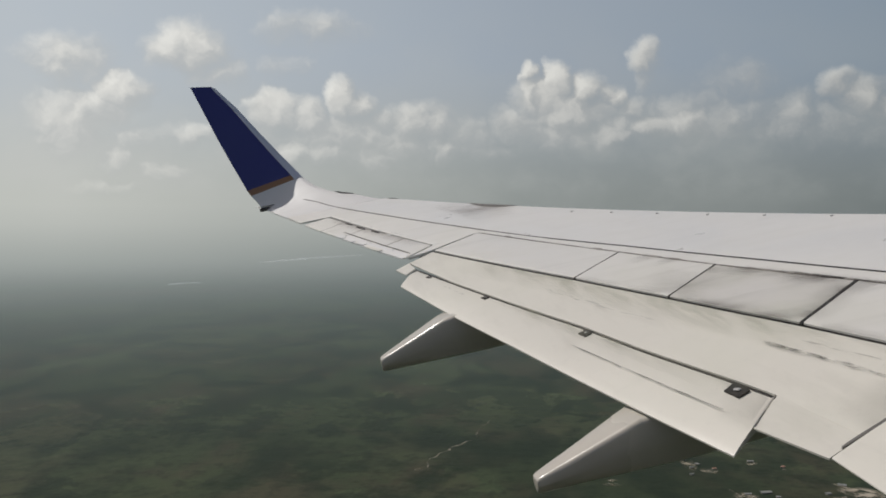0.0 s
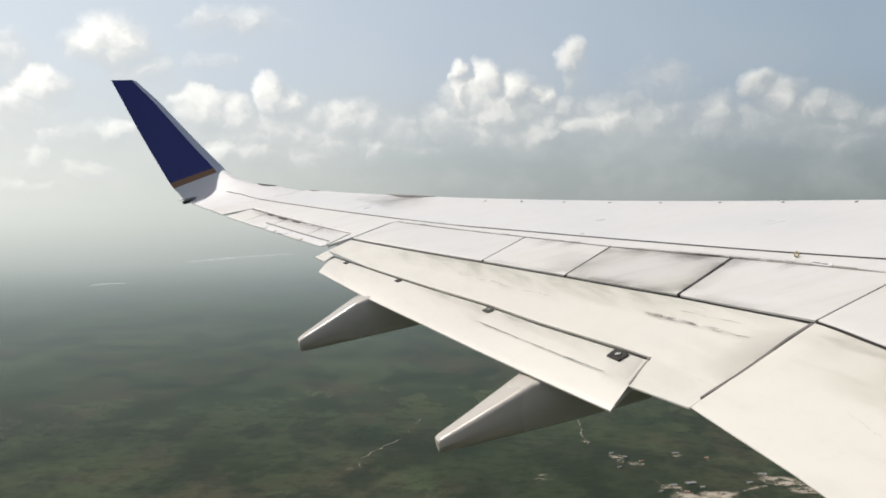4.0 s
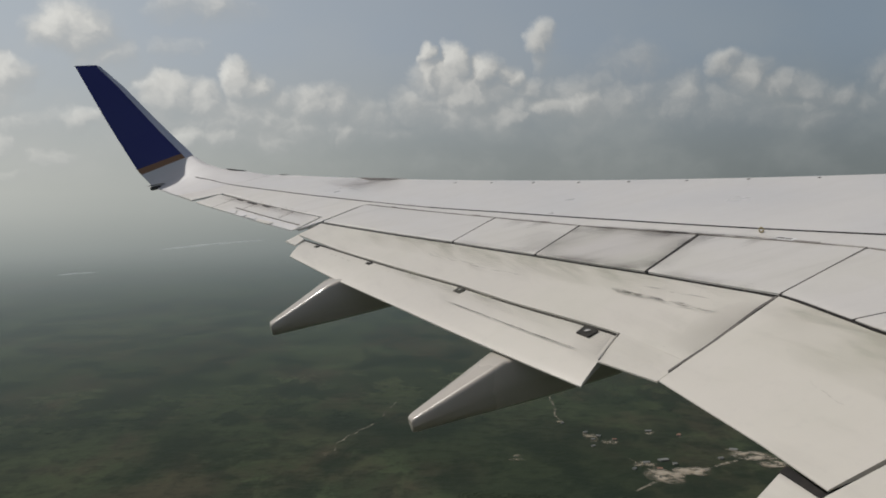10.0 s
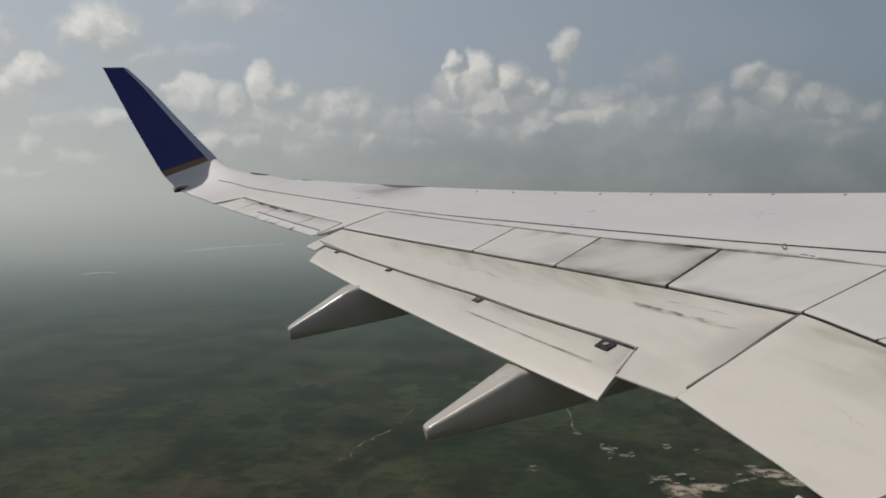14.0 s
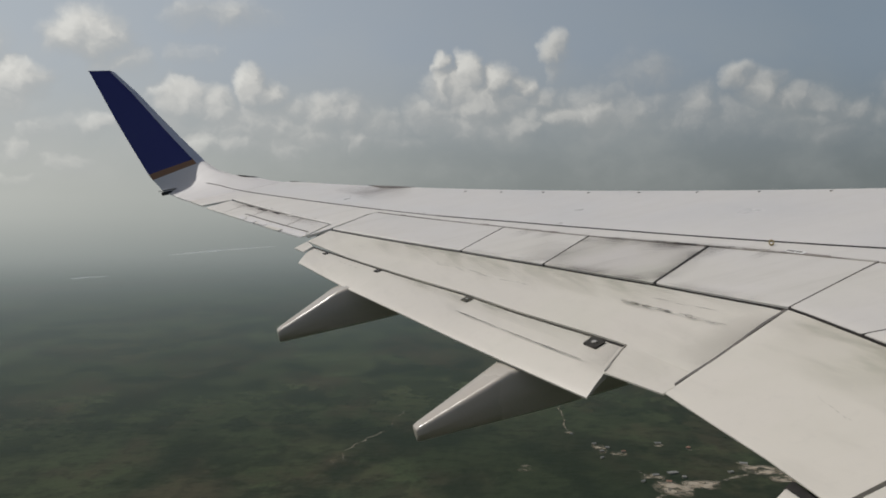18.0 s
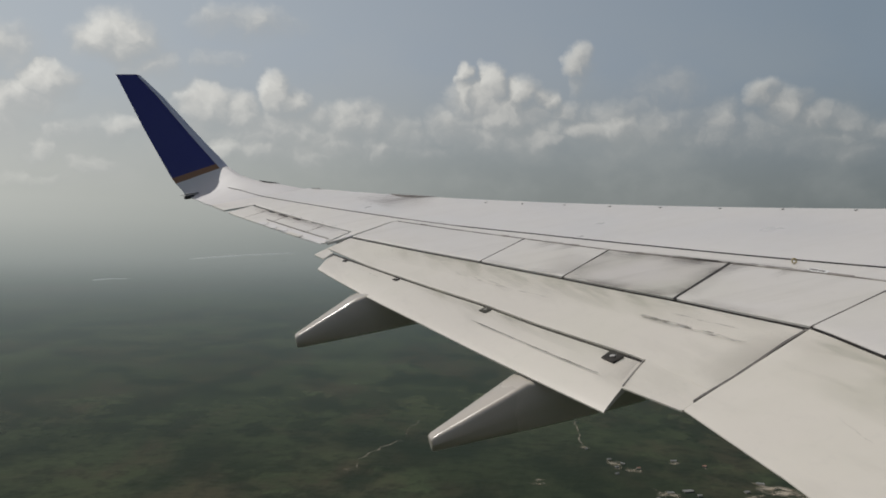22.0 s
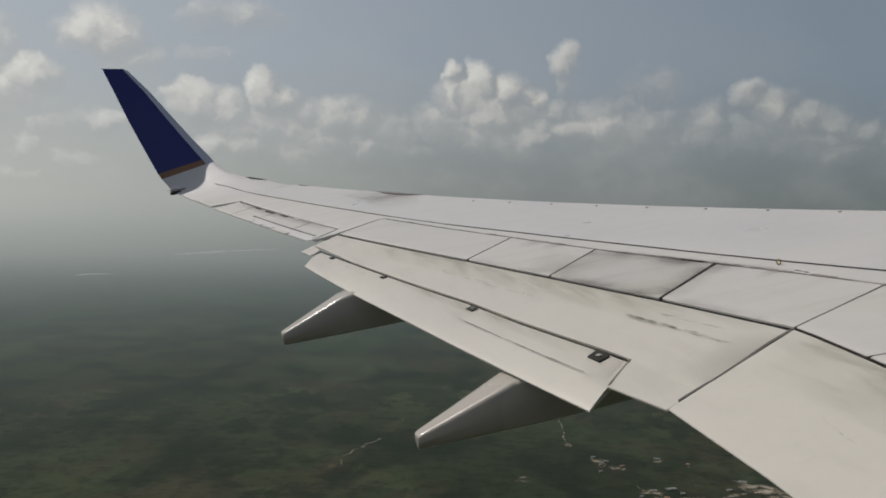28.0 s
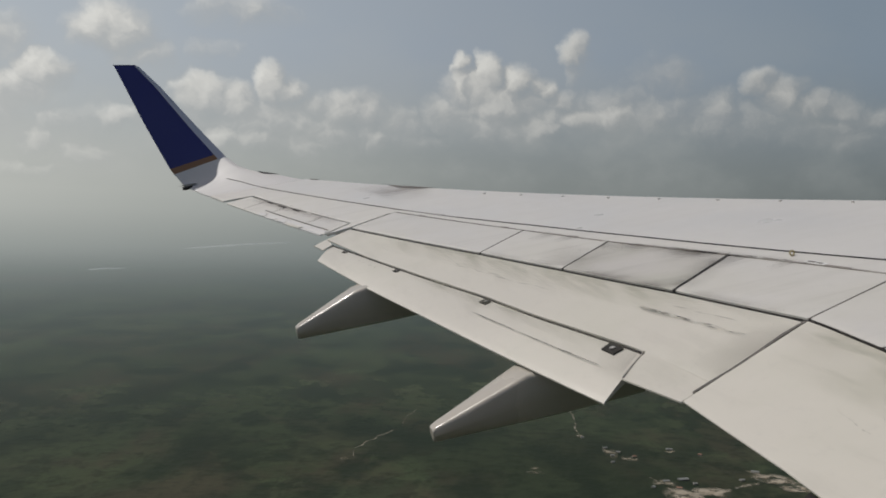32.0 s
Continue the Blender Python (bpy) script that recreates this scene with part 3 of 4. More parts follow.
def slab(bm, front, rear, dzf=0.0, dzr=0.0, thf=0.05, thr=0.02, n=24, m=5, nose=0.0, crown=0.0, inset=0.0, ease=0.004):
    """A curved plate between two lines (x, y): its top follows the wing, its edges are eased."""
    if inset:
        front, rear = list(front), list(rear)
        for line in (front, rear):
            (x0, y0), (x1, y1) = line[0], line[-1]
            line[0] = (x0, y0 - math.copysign(inset, y0 - y1))
            line[-1] = (x1, y1 + math.copysign(inset, y0 - y1))
    top, bot = [], []
    cuts = [0.0, 0.03, 0.1] + [0.1 + 0.8 * i / m for i in range(1, m)] + [0.9, 0.985, 1.0]
    if nose:
        cuts = [0.0, 0.008, 0.02, 0.04, 0.07, 0.1] + cuts[3:]
    for i in range(n + 1):
        f = i / n
        (xa, ya), (xb, yb) = along(front, f), along(rear, f)
        ta, ba = [], []
        for c in cuts:
            x, y = xa + (xb - xa) * c, ya + (yb - ya) * c
            back = dzr if isinstance(dzr, (int, float)) else dzr[0] + (dzr[1] - dzr[0]) * f
            lead = dzf if isinstance(dzf, (int, float)) else dzf[0] + (dzf[1] - dzf[0]) * f
            z = wing_z(y, lead + (back - lead) * c + crown * 4 * c * (1 - c))
            if nose and c < 0.1:
                z -= nose * (1 - math.sqrt(max(0, 1 - (1 - c / 0.1) ** 2)))
            elif c in (0.0, 1.0):
                z -= ease
            ta.append(bm.verts.new((x, y, z)))
            ba.append(bm.verts.new((x, y, z - (thf + (thr - thf) * c) - (0.0 if not nose else 0.06 * min(1, c * 8)))))
        top.append(ta)
        bot.append(ba)
    k = len(cuts) - 1
    for i in range(n):
        for j in range(k):
            bm.faces.new((top[i][j], top[i][j + 1], top[i + 1][j + 1], top[i + 1][j]))
            bm.faces.new((bot[i][j], bot[i + 1][j], bot[i + 1][j + 1], bot[i][j + 1]))
        for j in (0, k):
            bm.faces.new((top[i][j], top[i + 1][j], bot[i + 1][j], bot[i][j]))
    for i in (0, n):
        for j in range(k):
            bm.faces.new((top[i][j], bot[i][j], bot[i][j + 1], top[i][j + 1]))
    return bm


def loft(bm, rings):
    """Joins closed rings of points and caps the ends."""
    vs = [[bm.verts.new(p) for p in ring] for ring in rings]
    n = len(vs[0])
    for a, b in zip(vs, vs[1:]):
        for i in range(n):
            j = (i + 1) % n
            bm.faces.new((a[i], a[j], b[j], b[i]))
    bm.faces.new(vs[0])
    bm.faces.new(vs[-1][::-1])
    return bm


wing = tagged(new("airliner_wing"), "light grey airliner wing with extended flaps and blue upturned tip", "airplane wing")
wing.matrix_world = pose(7.406, 0.436, 221.698, -5.0387, -12.1052, 15.7752)

# the fuselage that carries the wing: a plain barrel with the window opening that the view goes through
hull = Mat("fuselage_white_paint", (0.62, 0.61, 0.60), 0.4)
hull.tint(hull.math("MULTIPLY", hull.ramp(hull.noise(0.8), 0.45, 0.7), 0.3), (0.5, 0.49, 0.47))
hull.bump(hull.noise(1.5, 2.0), 0.15, 0.02)
AXIS, RADIUS, NOSE_END, TAIL_END = (0.47, -0.35), 1.88, 5.5, -11.5
HOLE = (-7.27, 0.34, 0.70, 0.42)


def barrel(x, arc, radius):
    return x, AXIS[0] + radius * math.cos(arc / RADIUS), AXIS[1] + radius * math.sin(arc / RADIUS)


bm = bmesh.new()
turn, reach = math.tau * RADIUS, 1.0
shells = []
for radius in (RADIUS, RADIUS - 0.09):
    stations = (TAIL_END, HOLE[0] - reach, HOLE[0] + reach, NOSE_END)
    lows = [HOLE[1] - 0.7 + 1.4 * i / 12 for i in range(13)]
    arcs = lows + [lows[-1] + (turn - 1.4) * i / 60 for i in range(1, 61)]
    grid = [[bm.verts.new(barrel(x, v, radius)) for v in arcs[:-1]] for x in stations]
    for i in range(3):
        for j in range(len(arcs) - 1):
            if not (i == 1 and j < 12):
                k = (j + 1) % (len(arcs) - 1)
                bm.faces.new((grid[i][j], grid[i][k], grid[i + 1][k], grid[i + 1][j]))
    loops = []
    for f in (1.0, 0.6, 0.25, 0.0):
        ring = []
        for i in range(64):
            a = math.tau * i / 64
            c, d = math.cos(a), math.sin(a)
            box = min(reach / max(abs(c), 1e-6), 0.7 / max(abs(d), 1e-6))
            oval = (abs(c / HOLE[2]) ** 4 + abs(d / HOLE[3]) ** 4) ** -0.25
            q = oval + (box - oval) * f
            ring.append(bm.verts.new(barrel(HOLE[0] + q * c, HOLE[1] + q * d, radius)))
        loops.append(ring)
    for a, b in zip(loops, loops[1:]):
        for i in range(64):
            bm.faces.new((a[i], a[(i + 1) % 64], b[(i + 1) % 64], b[i]))
    shells.append(loops[-1])
    for i in (0, 3):
        bm.faces.new(grid[i])
for i in range(64):
    bm.faces.new((shells[0][i], shells[0][(i + 1) % 64], shells[1][(i + 1) % 64], shells[1][i]))
bmesh.ops.recalc_face_normals(bm, faces=bm.faces)
fuselage = link_mesh("fuselage_wall", bm, hull.m)
fuselage.data.set_sharp_from_angle(angle=radians(40))
fuselage.matrix_world = wing.matrix_world
tagged(fuselage, "plain white fuselage wall with one rounded window opening", "fuselage", kind="structure")

LE = [(3.40 - 0.565 * y, y) for y in (1.9, 4, 6, 8, 10, 12, 14, 15.2, 16.0)] + [(-5.95, 16.5)]
SLIT = [(-1.25, 1.9), (-2.2, 4.6), (-3.0, 6.85), (-3.39, 7.95), (-3.79, 9.09), (-4.34, 10.54), (-4.85, 11.75), (-5.57, 13.59), (-6.17, 15.06), (-6.78, 16.5)]
SPF = [(-2.95, 1.9), (-3.15, 5.2), (-3.27, 6.64), (-3.43, 7.25), (-3.67, 8.0), (-4.11, 9.26), (-4.50, 10.43), (-5.37, 12.78)]
SPR = [(-4.42, 1.9), (-4.35, 5.35), (-4.32, 5.60), (-4.27, 6.06), (-4.26, 6.26), (-4.50, 7.41), (-4.83, 8.66), (-5.18, 9.84), (-5.54, 10.91), (-6.02, 12.31)]


def at_y(line, y):
    for a, b in zip(line, line[1:]):
        if a[1] <= y <= b[1]:
            return a[0] + (b[0] - a[0]) * (y - a[1]) / (b[1] - a[1])
    return line[0][0] if y < line[0][1] else line[-1][0]


def span(line, y0, y1, off=0.0):
    """The stretch of a line between two span stations, shifted along the chord."""
    return [(at_y(line, y0) + off, y0)] + [(x + off, y) for x, y in line if y0 + 0.01 < y < y1 - 0.01] + [(at_y(line, y1) + off, y1)]


# inner structure, seen only through the gaps, whose shade is put into its near-black
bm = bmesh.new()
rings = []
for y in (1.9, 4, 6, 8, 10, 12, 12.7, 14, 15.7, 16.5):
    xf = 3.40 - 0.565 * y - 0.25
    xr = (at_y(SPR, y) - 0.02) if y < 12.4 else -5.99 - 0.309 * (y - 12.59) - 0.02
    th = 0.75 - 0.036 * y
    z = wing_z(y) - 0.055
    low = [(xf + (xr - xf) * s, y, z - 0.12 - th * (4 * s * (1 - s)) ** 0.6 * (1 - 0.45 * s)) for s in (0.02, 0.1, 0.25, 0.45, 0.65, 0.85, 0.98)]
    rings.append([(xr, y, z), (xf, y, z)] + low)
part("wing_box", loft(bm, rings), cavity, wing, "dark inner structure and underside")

# leading edge slats
for y0, y1 in ((1.9, 14.25), (14.25, 16.506)):
    bm = slab(bmesh.new(), span(LE, y0, y1 - 0.006), span(SLIT, y0, y1 - 0.006, 0.012), thf=0.05, thr=0.03, n=44 if y0 < 3 else 16, m=5, nose=0.11)
    part("slat", bm, slat_grey, wing, "off-white leading edge panel")

# upper skin between the slats and the hinged surfaces
bm = bmesh.new()
slab(bm, span(SLIT, 1.9, 12.77, -0.012), span(SPF, 1.9, 12.77, 0.006), n=40, m=4)
slab(bm, span(SLIT, 12.78, 15.86, -0.012), [(-5.955, 12.605), (-6.945, 15.86)], n=14, m=4)
slab(bm, span(SLIT, 15.865, 16.5, -0.012), [(-7.42, 15.865), (-7.6, 16.5)], n=6, m=4)
slab(bm, [(-5.385, 12.785), (-5.96, 12.60)], [(-6.03, 12.345), (-6.33, 12.215)], n=4, m=3, thr=0.03, ease=0.001)
part("upper_skin", bm, skin_grey, wing, "light grey painted metal skin")

# spoilers
EDGE = [((-5.37, 12.76), (-6.02, 12.30)), ((-4.50, 10.43), (-5.18, 9.84)), ((-4.11, 9.26), (-4.83, 8.66)),
        ((-3.67, 8.00), (-4.50, 7.41)), ((-3.27, 6.64), (-4.26, 6.26)), ((-3.16, 5.35), (-4.32, 5.60)), ((-2.95, 1.9), (-4.42, 1.9))]
for i, ((fa, ra), (fb, rb)) in enumerate(zip(EDGE, EDGE[1:])):
    front = span(SPF, fb[1], fa[1], -0.010)
    rear = span(SPR, rb[1], ra[1], 0.012)
    bm = slab(bmesh.new(), front, rear, dzr=0.004, thf=0.04, thr=0.014, n=12, m=4, inset=0.006 if i < 5 else 0.004)
    part("spoiler", bm, grimy_grey if i in (2,) else spoiler_grey, wing, "grimy grey spoiler panel" if i == 2 else "")

# dark seams between the plates
def seam(line, wide, dz=0.0025, n=30, name="seam", material=None):
    a = [(x + wide / 2, y) for x, y in line]
    b = [(x - wide / 2, y) for x, y in line]
    part(name, slab(bmesh.new(), a, b, dzf=dz, dzr=dz, thf=0.012, thr=0.012, n=n, m=2), material or rubber, wing)


seam(span(SLIT, 3.0, 11.75), 0.030)
seam(span(SLIT, 11.75, 16.5), 0.021, material=grey_seal)
seam(span(SPF, 3.0, 12.7), 0.016, material=faint_seam)
for i, wide in ((1, 0.013), (2, 0.018), (3, 0.036), (4, 0.011), (5, 0.012)):
    (xa, ya), (xb, yb) = EDGE[i]
    bm = slab(bmesh.new(), [(xa, ya - wide / 2), (xb, yb - wide / 2)], [(xa, ya + wide / 2), (xb, yb + wide / 2)], dzf=0.004, dzr=0.004, thf=0.01, thr=0.01, n=8, m=2)
    part("seam", bm, grey_seal if i == 4 else rubber, wing)

# small hinge fittings along the spoilers' front edge
for y, w in ((12.2, 0.05), (10.75, 0.06), (9.95, 0.05), (9.72, 0.05), (8.85, 0.10), (8.42, 0.09), (8.22, 0.12), (7.62, 0.08), (7.1, 0.10)):
    x = at_y(SPF, y)
    k = (at_y(SPF, y + w) - at_y(SPF, y - w)) / 2
    bm = slab(bmesh.new(), [(x + 0.02 - k, y - w), (x + 0.02 + k, y + w)], [(x - 0.014 - k, y - w), (x - 0.014 + k, y + w)], dzf=0.0045, dzr=0.0045, thf=0.012, thr=0.012, n=4, m=2)
    part("hinge_fitting", bm, faint_seam if w < 0.11 else rubber, wing)

# aileron with its tab
bm = slab(bmesh.new(), [(-5.985, 12.62), (-6.985, 15.83)], [(-6.36, 12.24), (-7.37, 15.63)], thf=0.07, thr=0.012, n=12, m=4)
aileron = part("aileron", bm, spoiler_grey, wing, "narrow light grey aileron")
bm = slab(bmesh.new(), [(-6.30, 12.36), (-6.83, 14.25)], [(-6.40, 12.25), (-6.935, 14.17)], dzf=0.006, dzr=-0.004, thf=0.015, thr=0.01, n=10, m=2)
part("tab", bm, white_paint, aileron, "pale scuffed trim tab")
bm = slab(bmesh.new(), [(-5.955, 12.58), (-6.955, 15.85)], [(-5.982, 12.585), (-6.982, 15.845)], dzf=-0.016, dzr=-0.016, thf=0.02, thr=0.02, n=10, m=2)
part("hinge_seal", bm, rubber, aileron)

for y in (15.2, 14.45, 13.3):
    x0, x1 = -6.0 - 0.311 * (y - 12.62), -6.33 - 0.297 * (y - 12.35)
    bm = slab(bmesh.new(), [(x0, y), (x0, y + 0.02)], [(x1, y - 0.28), (x1, y - 0.26)], dzf=0.003, dzr=0.0, thf=0.006, thr=0.006, n=2, m=3)
    part("rib_line", bm, faint_seam, aileron)
for y, w in ((15.0, 0.09), (14.55, 0.13), (14.1, 0.10), (13.72, 0.07)):
    x = -5.985 - 0.3115 * (y - 12.62)
    bm = slab(bmesh.new(), [(x + 0.016, y - w), (x + 0.016 - 0.62 * w, y + w)], [(x - 0.018, y - w), (x - 0.018 - 0.62 * w, y + w)], dzf=0.007, dzr=0.007, thf=0.015, thr=0.015, n=3, m=2)
    part("hinge_cover", bm, rubber if w > 0.08 else skin_grey, aileron)
for y, w in ((14.25, 0.10), (13.92, 0.14), (13.55, 0.10), (13.1, 0.2)):
    x = -6.375 - 0.298 * (y - 12.3)
    bm = slab(bmesh.new(), [(x + 0.08, y - w), (x + 0.08 - 0.6 * w, y + w)], [(x + 0.02, y - w - 0.02), (x + 0.02 - 0.6 * w, y + w - 0.02)], dzf=0.009, dzr=0.005, thf=0.008, thr=0.006, n=3, m=2)
    part("tab_bracket", bm, white_paint if y > 13.5 else flap_grey, aileron)
bm = slab(bmesh.new(), [(-6.275, 12.42), (-6.86, 14.5)], [(-6.287, 12.41), (-6.872, 14.49)], dzf=0.006, dzr=0.006, thf=0.008, thr=0.008, n=10, m=2)
part("tab_hinge", bm, grey_seal, aileron)

# outboard flap: forward part, aft part, slot between them
GAP = [(-5.08, 6.81), (-5.15, 7.17), (-5.355, 8.03), (-5.51, 8.80), (-5.785, 9.82), (-6.10, 11.00), (-6.33, 11.84)]
bm = bmesh.new()
slab(bm, [(-4.295, 6.272)] + span(SPR, 6.34, 12.29, -0.022), [(-5.03, 6.125), (-5.075, 6.82)] + [(x + 0.004, y) for x, y in GAP[1:-1]] + [(-6.345, 12.13)], dzf=-0.012, dzr=(-0.165, -0.045), thf=0.09, thr=0.012, n=48, m=6, ease=0.001)
slab(bm, [(-5.02, 6.126), (-5.068, 6.80)], [(-5.25, 6.085), (-5.35, 6.60)], dzf=(-0.1665, -0.1505), dzr=(-0.2115, -0.2065), thf=0.02, thr=0.01, n=4, m=3, ease=0.0)
slab(bm, [(-6.33, 11.80), (-6.35, 12.128)], [(-6.46, 11.68), (-6.52, 12.00)], dzf=-0.046, dzr=-0.062, thf=0.02, thr=0.01, n=4, m=3, ease=0.0)
flap = part("flap", bm, flap_grey, wing, "stained pale grey forward flap")
bm = slab(bmesh.new(), [(x + 0.002, y) for x, y in GAP], [(-5.505, 6.57), (-5.83, 8.08), (-6.025, 9.01), (-6.285, 10.15), (-6.56, 11.48)], dzf=(-0.172, -0.07), dzr=(-0.31, -0.12), thf=0.07, thr=0.01, n=30, m=6, crown=0.012, ease=0.0015)
aft = part("aft_flap", bm, flap_grey, wing, "pale grey aft flap segment")
# the open slot's shade, put in as a thin black strip
bm = slab(bmesh.new(), [(x + 0.020 - 0.010 * (y - 6.81) / 5.03, y) for x, y in GAP], [(x - 0.010 + 0.003 * (y - 6.81) / 5.03, y) for x, y in GAP], dzf=(-0.164, -0.062), dzr=(-0.168, -0.066), thf=0.01, thr=0.01, n=30, m=2)
part("slot_shade", bm, rubber, aft, "painted shade in the slot between the flap segments")
# gap behind the spoilers, darkened by a black strip laid in it
bm = slab(bmesh.new(), span(SPR, 6.26, 12.3, 0.015), span(SPR, 6.26, 12.3, -0.03), dzf=-0.02, dzr=-0.02, thf=0.02, thr=0.02, n=36, m=2)
part("spoiler_gap_strip", bm, rubber, wing, "black strip in the gap behind the spoilers")
bm = slab(bmesh.new(), span(SPR, 4.3, 6.25, 0.002), span(SPR, 4.3, 6.25, -0.010), dzf=0.002, dzr=0.0, thf=0.02, thr=0.02, n=12, m=2)
part("spoiler_gap_strip", bm, rubber, wing)
# shading step at the aft flap's end, put in as a thin darker line
bm = slab(bmesh.new(), [(-5.082, 6.812), (-5.345, 6.607)], [(-5.078, 6.806), (-5.341, 6.601)], dzf=(-0.149, -0.195), dzr=(-0.149, -0.195), thf=0.006, thr=0.006, n=6, m=2, ease=0.0)
part("end_shade_line", bm, faint_seam, aft)
# hinge pockets in the slot: flat plates, the recess's shade put in as black
for y, w in ((11.43, 0.075), (10.25, 0.085), (8.69, 0.115), (7.07, 0.16)):
    x = at_y(GAP, y) - 0.008
    d = w * 0.52
    bm = slab(bmesh.new(), [(x, y - w * 0.55), (x, y + w * 0.55)], [(x - d, y - w * 0.62), (x - d - 0.02, y + w * 0.25)], dzf=-0.166 + 0.102 * (y - 6.81) / 5.03, dzr=-0.162 + 0.108 * (y - 6.81) / 5.03 - 0.25 * d, thf=0.012, thr=0.012, n=4, m=2)
    pocket = part("hinge_pocket", bm, rubber, aft, "black plate painted as an open hinge pocket")
    bm = bmesh.new()
    bmesh.ops.create_uvsphere(bm, u_segments=12, v_segments=8, radius=w * 0.16, matrix=Matrix.Translation((x - d * 0.52, y - w * 0.1, wing_z(y, -0.165 + 0.105 * (y - 6.81) / 5.03 - 0.13 * d))) @ Matrix.Diagonal((0.8, 1.3, 0.35, 1)))
    part("hinge_pin", bm, pin_paint, pocket)

# inboard flap
bm = bmesh.new()
slab(bm, [(-4.349, 4.52), (-4.319, 5.6), (-4.273, 6.06), (-4.263, 6.255)], [(-5.425, 4.52), (-5.35, 5.04), (-5.25, 6.062)], dzf=-0.006, dzr=(-0.15, -0.20), thf=0.1, thr=0.006, n=24, m=7, ease=0.0015)
part("inboard_flap", bm, flap_grey, wing, "plain pale grey inboard flap")
bm = slab(bmesh.new(), [(-4.435, 1.9), (-4.362, 4.485)], [(-5.66, 1.9), (-5.48, 4.485)], dzf=-0.012, dzr=-0.15, thf=0.1, thr=0.02, n=10, m=5)
part("inner_flap", bm, flap_grey, wing)
# chordwise gap between the flaps, darkened by a black strip
bm = bmesh.new()
slab(bm, [(-4.40, 4.47), (-4.40, 4.535)], [(-5.44, 4.47), (-5.44, 4.535)], dzf=-0.03, dzr=-0.172, thf=0.03, thr=0.02, n=2, m=3)
part("flap_gap_strip", bm, rubber, wing)
# shade of the inboard slot, also a black strip
bm = slab(bmesh.new(), [(-5.47, 3.0), (-5.37, 4.84)], [(-5.56, 3.0), (-5.43, 4.82)], dzf=-0.185, dzr=-0.195, thf=0.02, thr=0.02, n=6, m=2)
part("slot_shade", bm, rubber, wing)
bm = slab(bmesh.new(), [(-5.55, 3.0), (-5.425, 4.81)], [(-6.0, 3.0), (-5.80, 4.69)], dzf=-0.19, dzr=-0.28, thf=0.05, thr=0.012, n=8, m=4)
part("inboard_aft_flap", bm, flap_grey, wing, "pale aft segment of the inboard flap")
# dark joint between the two flaps
bm = slab(bmesh.new(), [(-4.275, 6.278), (-4.45, 6.254), (-4.86, 6.156), (-5.06, 6.128), (-5.16, 6.11)], [(-4.285, 6.252), (-4.455, 6.228), (-4.865, 6.132), (-5.065, 6.104), (-5.165, 6.092)], dzf=0, dzr=0, thf=0.02, thr=0.02, n=10, m=2)
for v in bm.verts:
    v.co.z += -0.007 - 0.2 * max(0, -4.285 - v.co.x)
part("joint_seal", bm, grey_seal, wing)


# flap track fairings: slim canoes under the trailing edge
def fairing(y, tail, nose_x, knee, top_tail, top_knee, foot, wide):
    """Flat-topped canoe with a creased shoulder and a blunt tail."""
    bm = bmesh.new()
    rings = []
    for f in [0.0, 0.002, 0.006, 0.012, 0.02] + [0.05 + 0.95 * i / 16 for i in range(17)]:
        x = tail + (nose_x - tail) * f
        g = 0.8 + 0.2 * math.sqrt(1 - (1 - min(1, f / 0.02)) ** 2)
        zt = top_tail + (top_knee - top_tail) * min(1, (x - tail) / (knee - tail))
        zb = foot - 0.012 * math.sin(math.pi * f) + 0.25 * max(0, (f - 0.75) / 0.25) ** 2
        mid_z, half = (zt + zb) / 2, (zt - zb) / 2 * g
        w = wide * min(1.0, 0.32 + 1.5 * f) * g / 2
        zt, zb = mid_z + half, mid_z - half
        r = min(0.04, half * 0.45, w * 0.45)
        lo = w * 0.62
        rb = min(0.05, half * 0.6)
        side = []
        for s in (1, -1):
            q = [(s * (w - r + r * math.sin(b_)), zt - r + r * math.cos(b_)) for b_ in (0, 0.26, 0.52, 0.79, 1.05, 1.31, 1.57)] + [(s * w * 1.01, zt - (zt - zb) * 0.32), (s * w * 0.98, zt - (zt - zb) * 0.48), (s * w * 0.90, zt - (zt - zb) * 0.65), (s * max(lo, w * 0.76), zb + max(rb, 0.2 * (zt - zb))), (s * (lo - 0.3 * rb), zb + 0.3 * rb), (s * (lo - rb), zb)]
            if s < 0:
                q = [(dy, z - 0.25 * w if z > mid_z else z) for dy, z in q]
            side.append(q)
        ring = [(0, zt + 0.002 - 0.10 * w)] + side[0] + [(0, zb - 0.004)] + side[1][::-1]
        rings.append([(x, y + dy, z) for dy, z in ring])
    return loft(bm, rings)


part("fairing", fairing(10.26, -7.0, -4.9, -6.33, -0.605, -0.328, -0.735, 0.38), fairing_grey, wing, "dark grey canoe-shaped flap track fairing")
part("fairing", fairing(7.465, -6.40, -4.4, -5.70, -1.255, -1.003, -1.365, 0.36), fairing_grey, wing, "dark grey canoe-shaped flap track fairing")

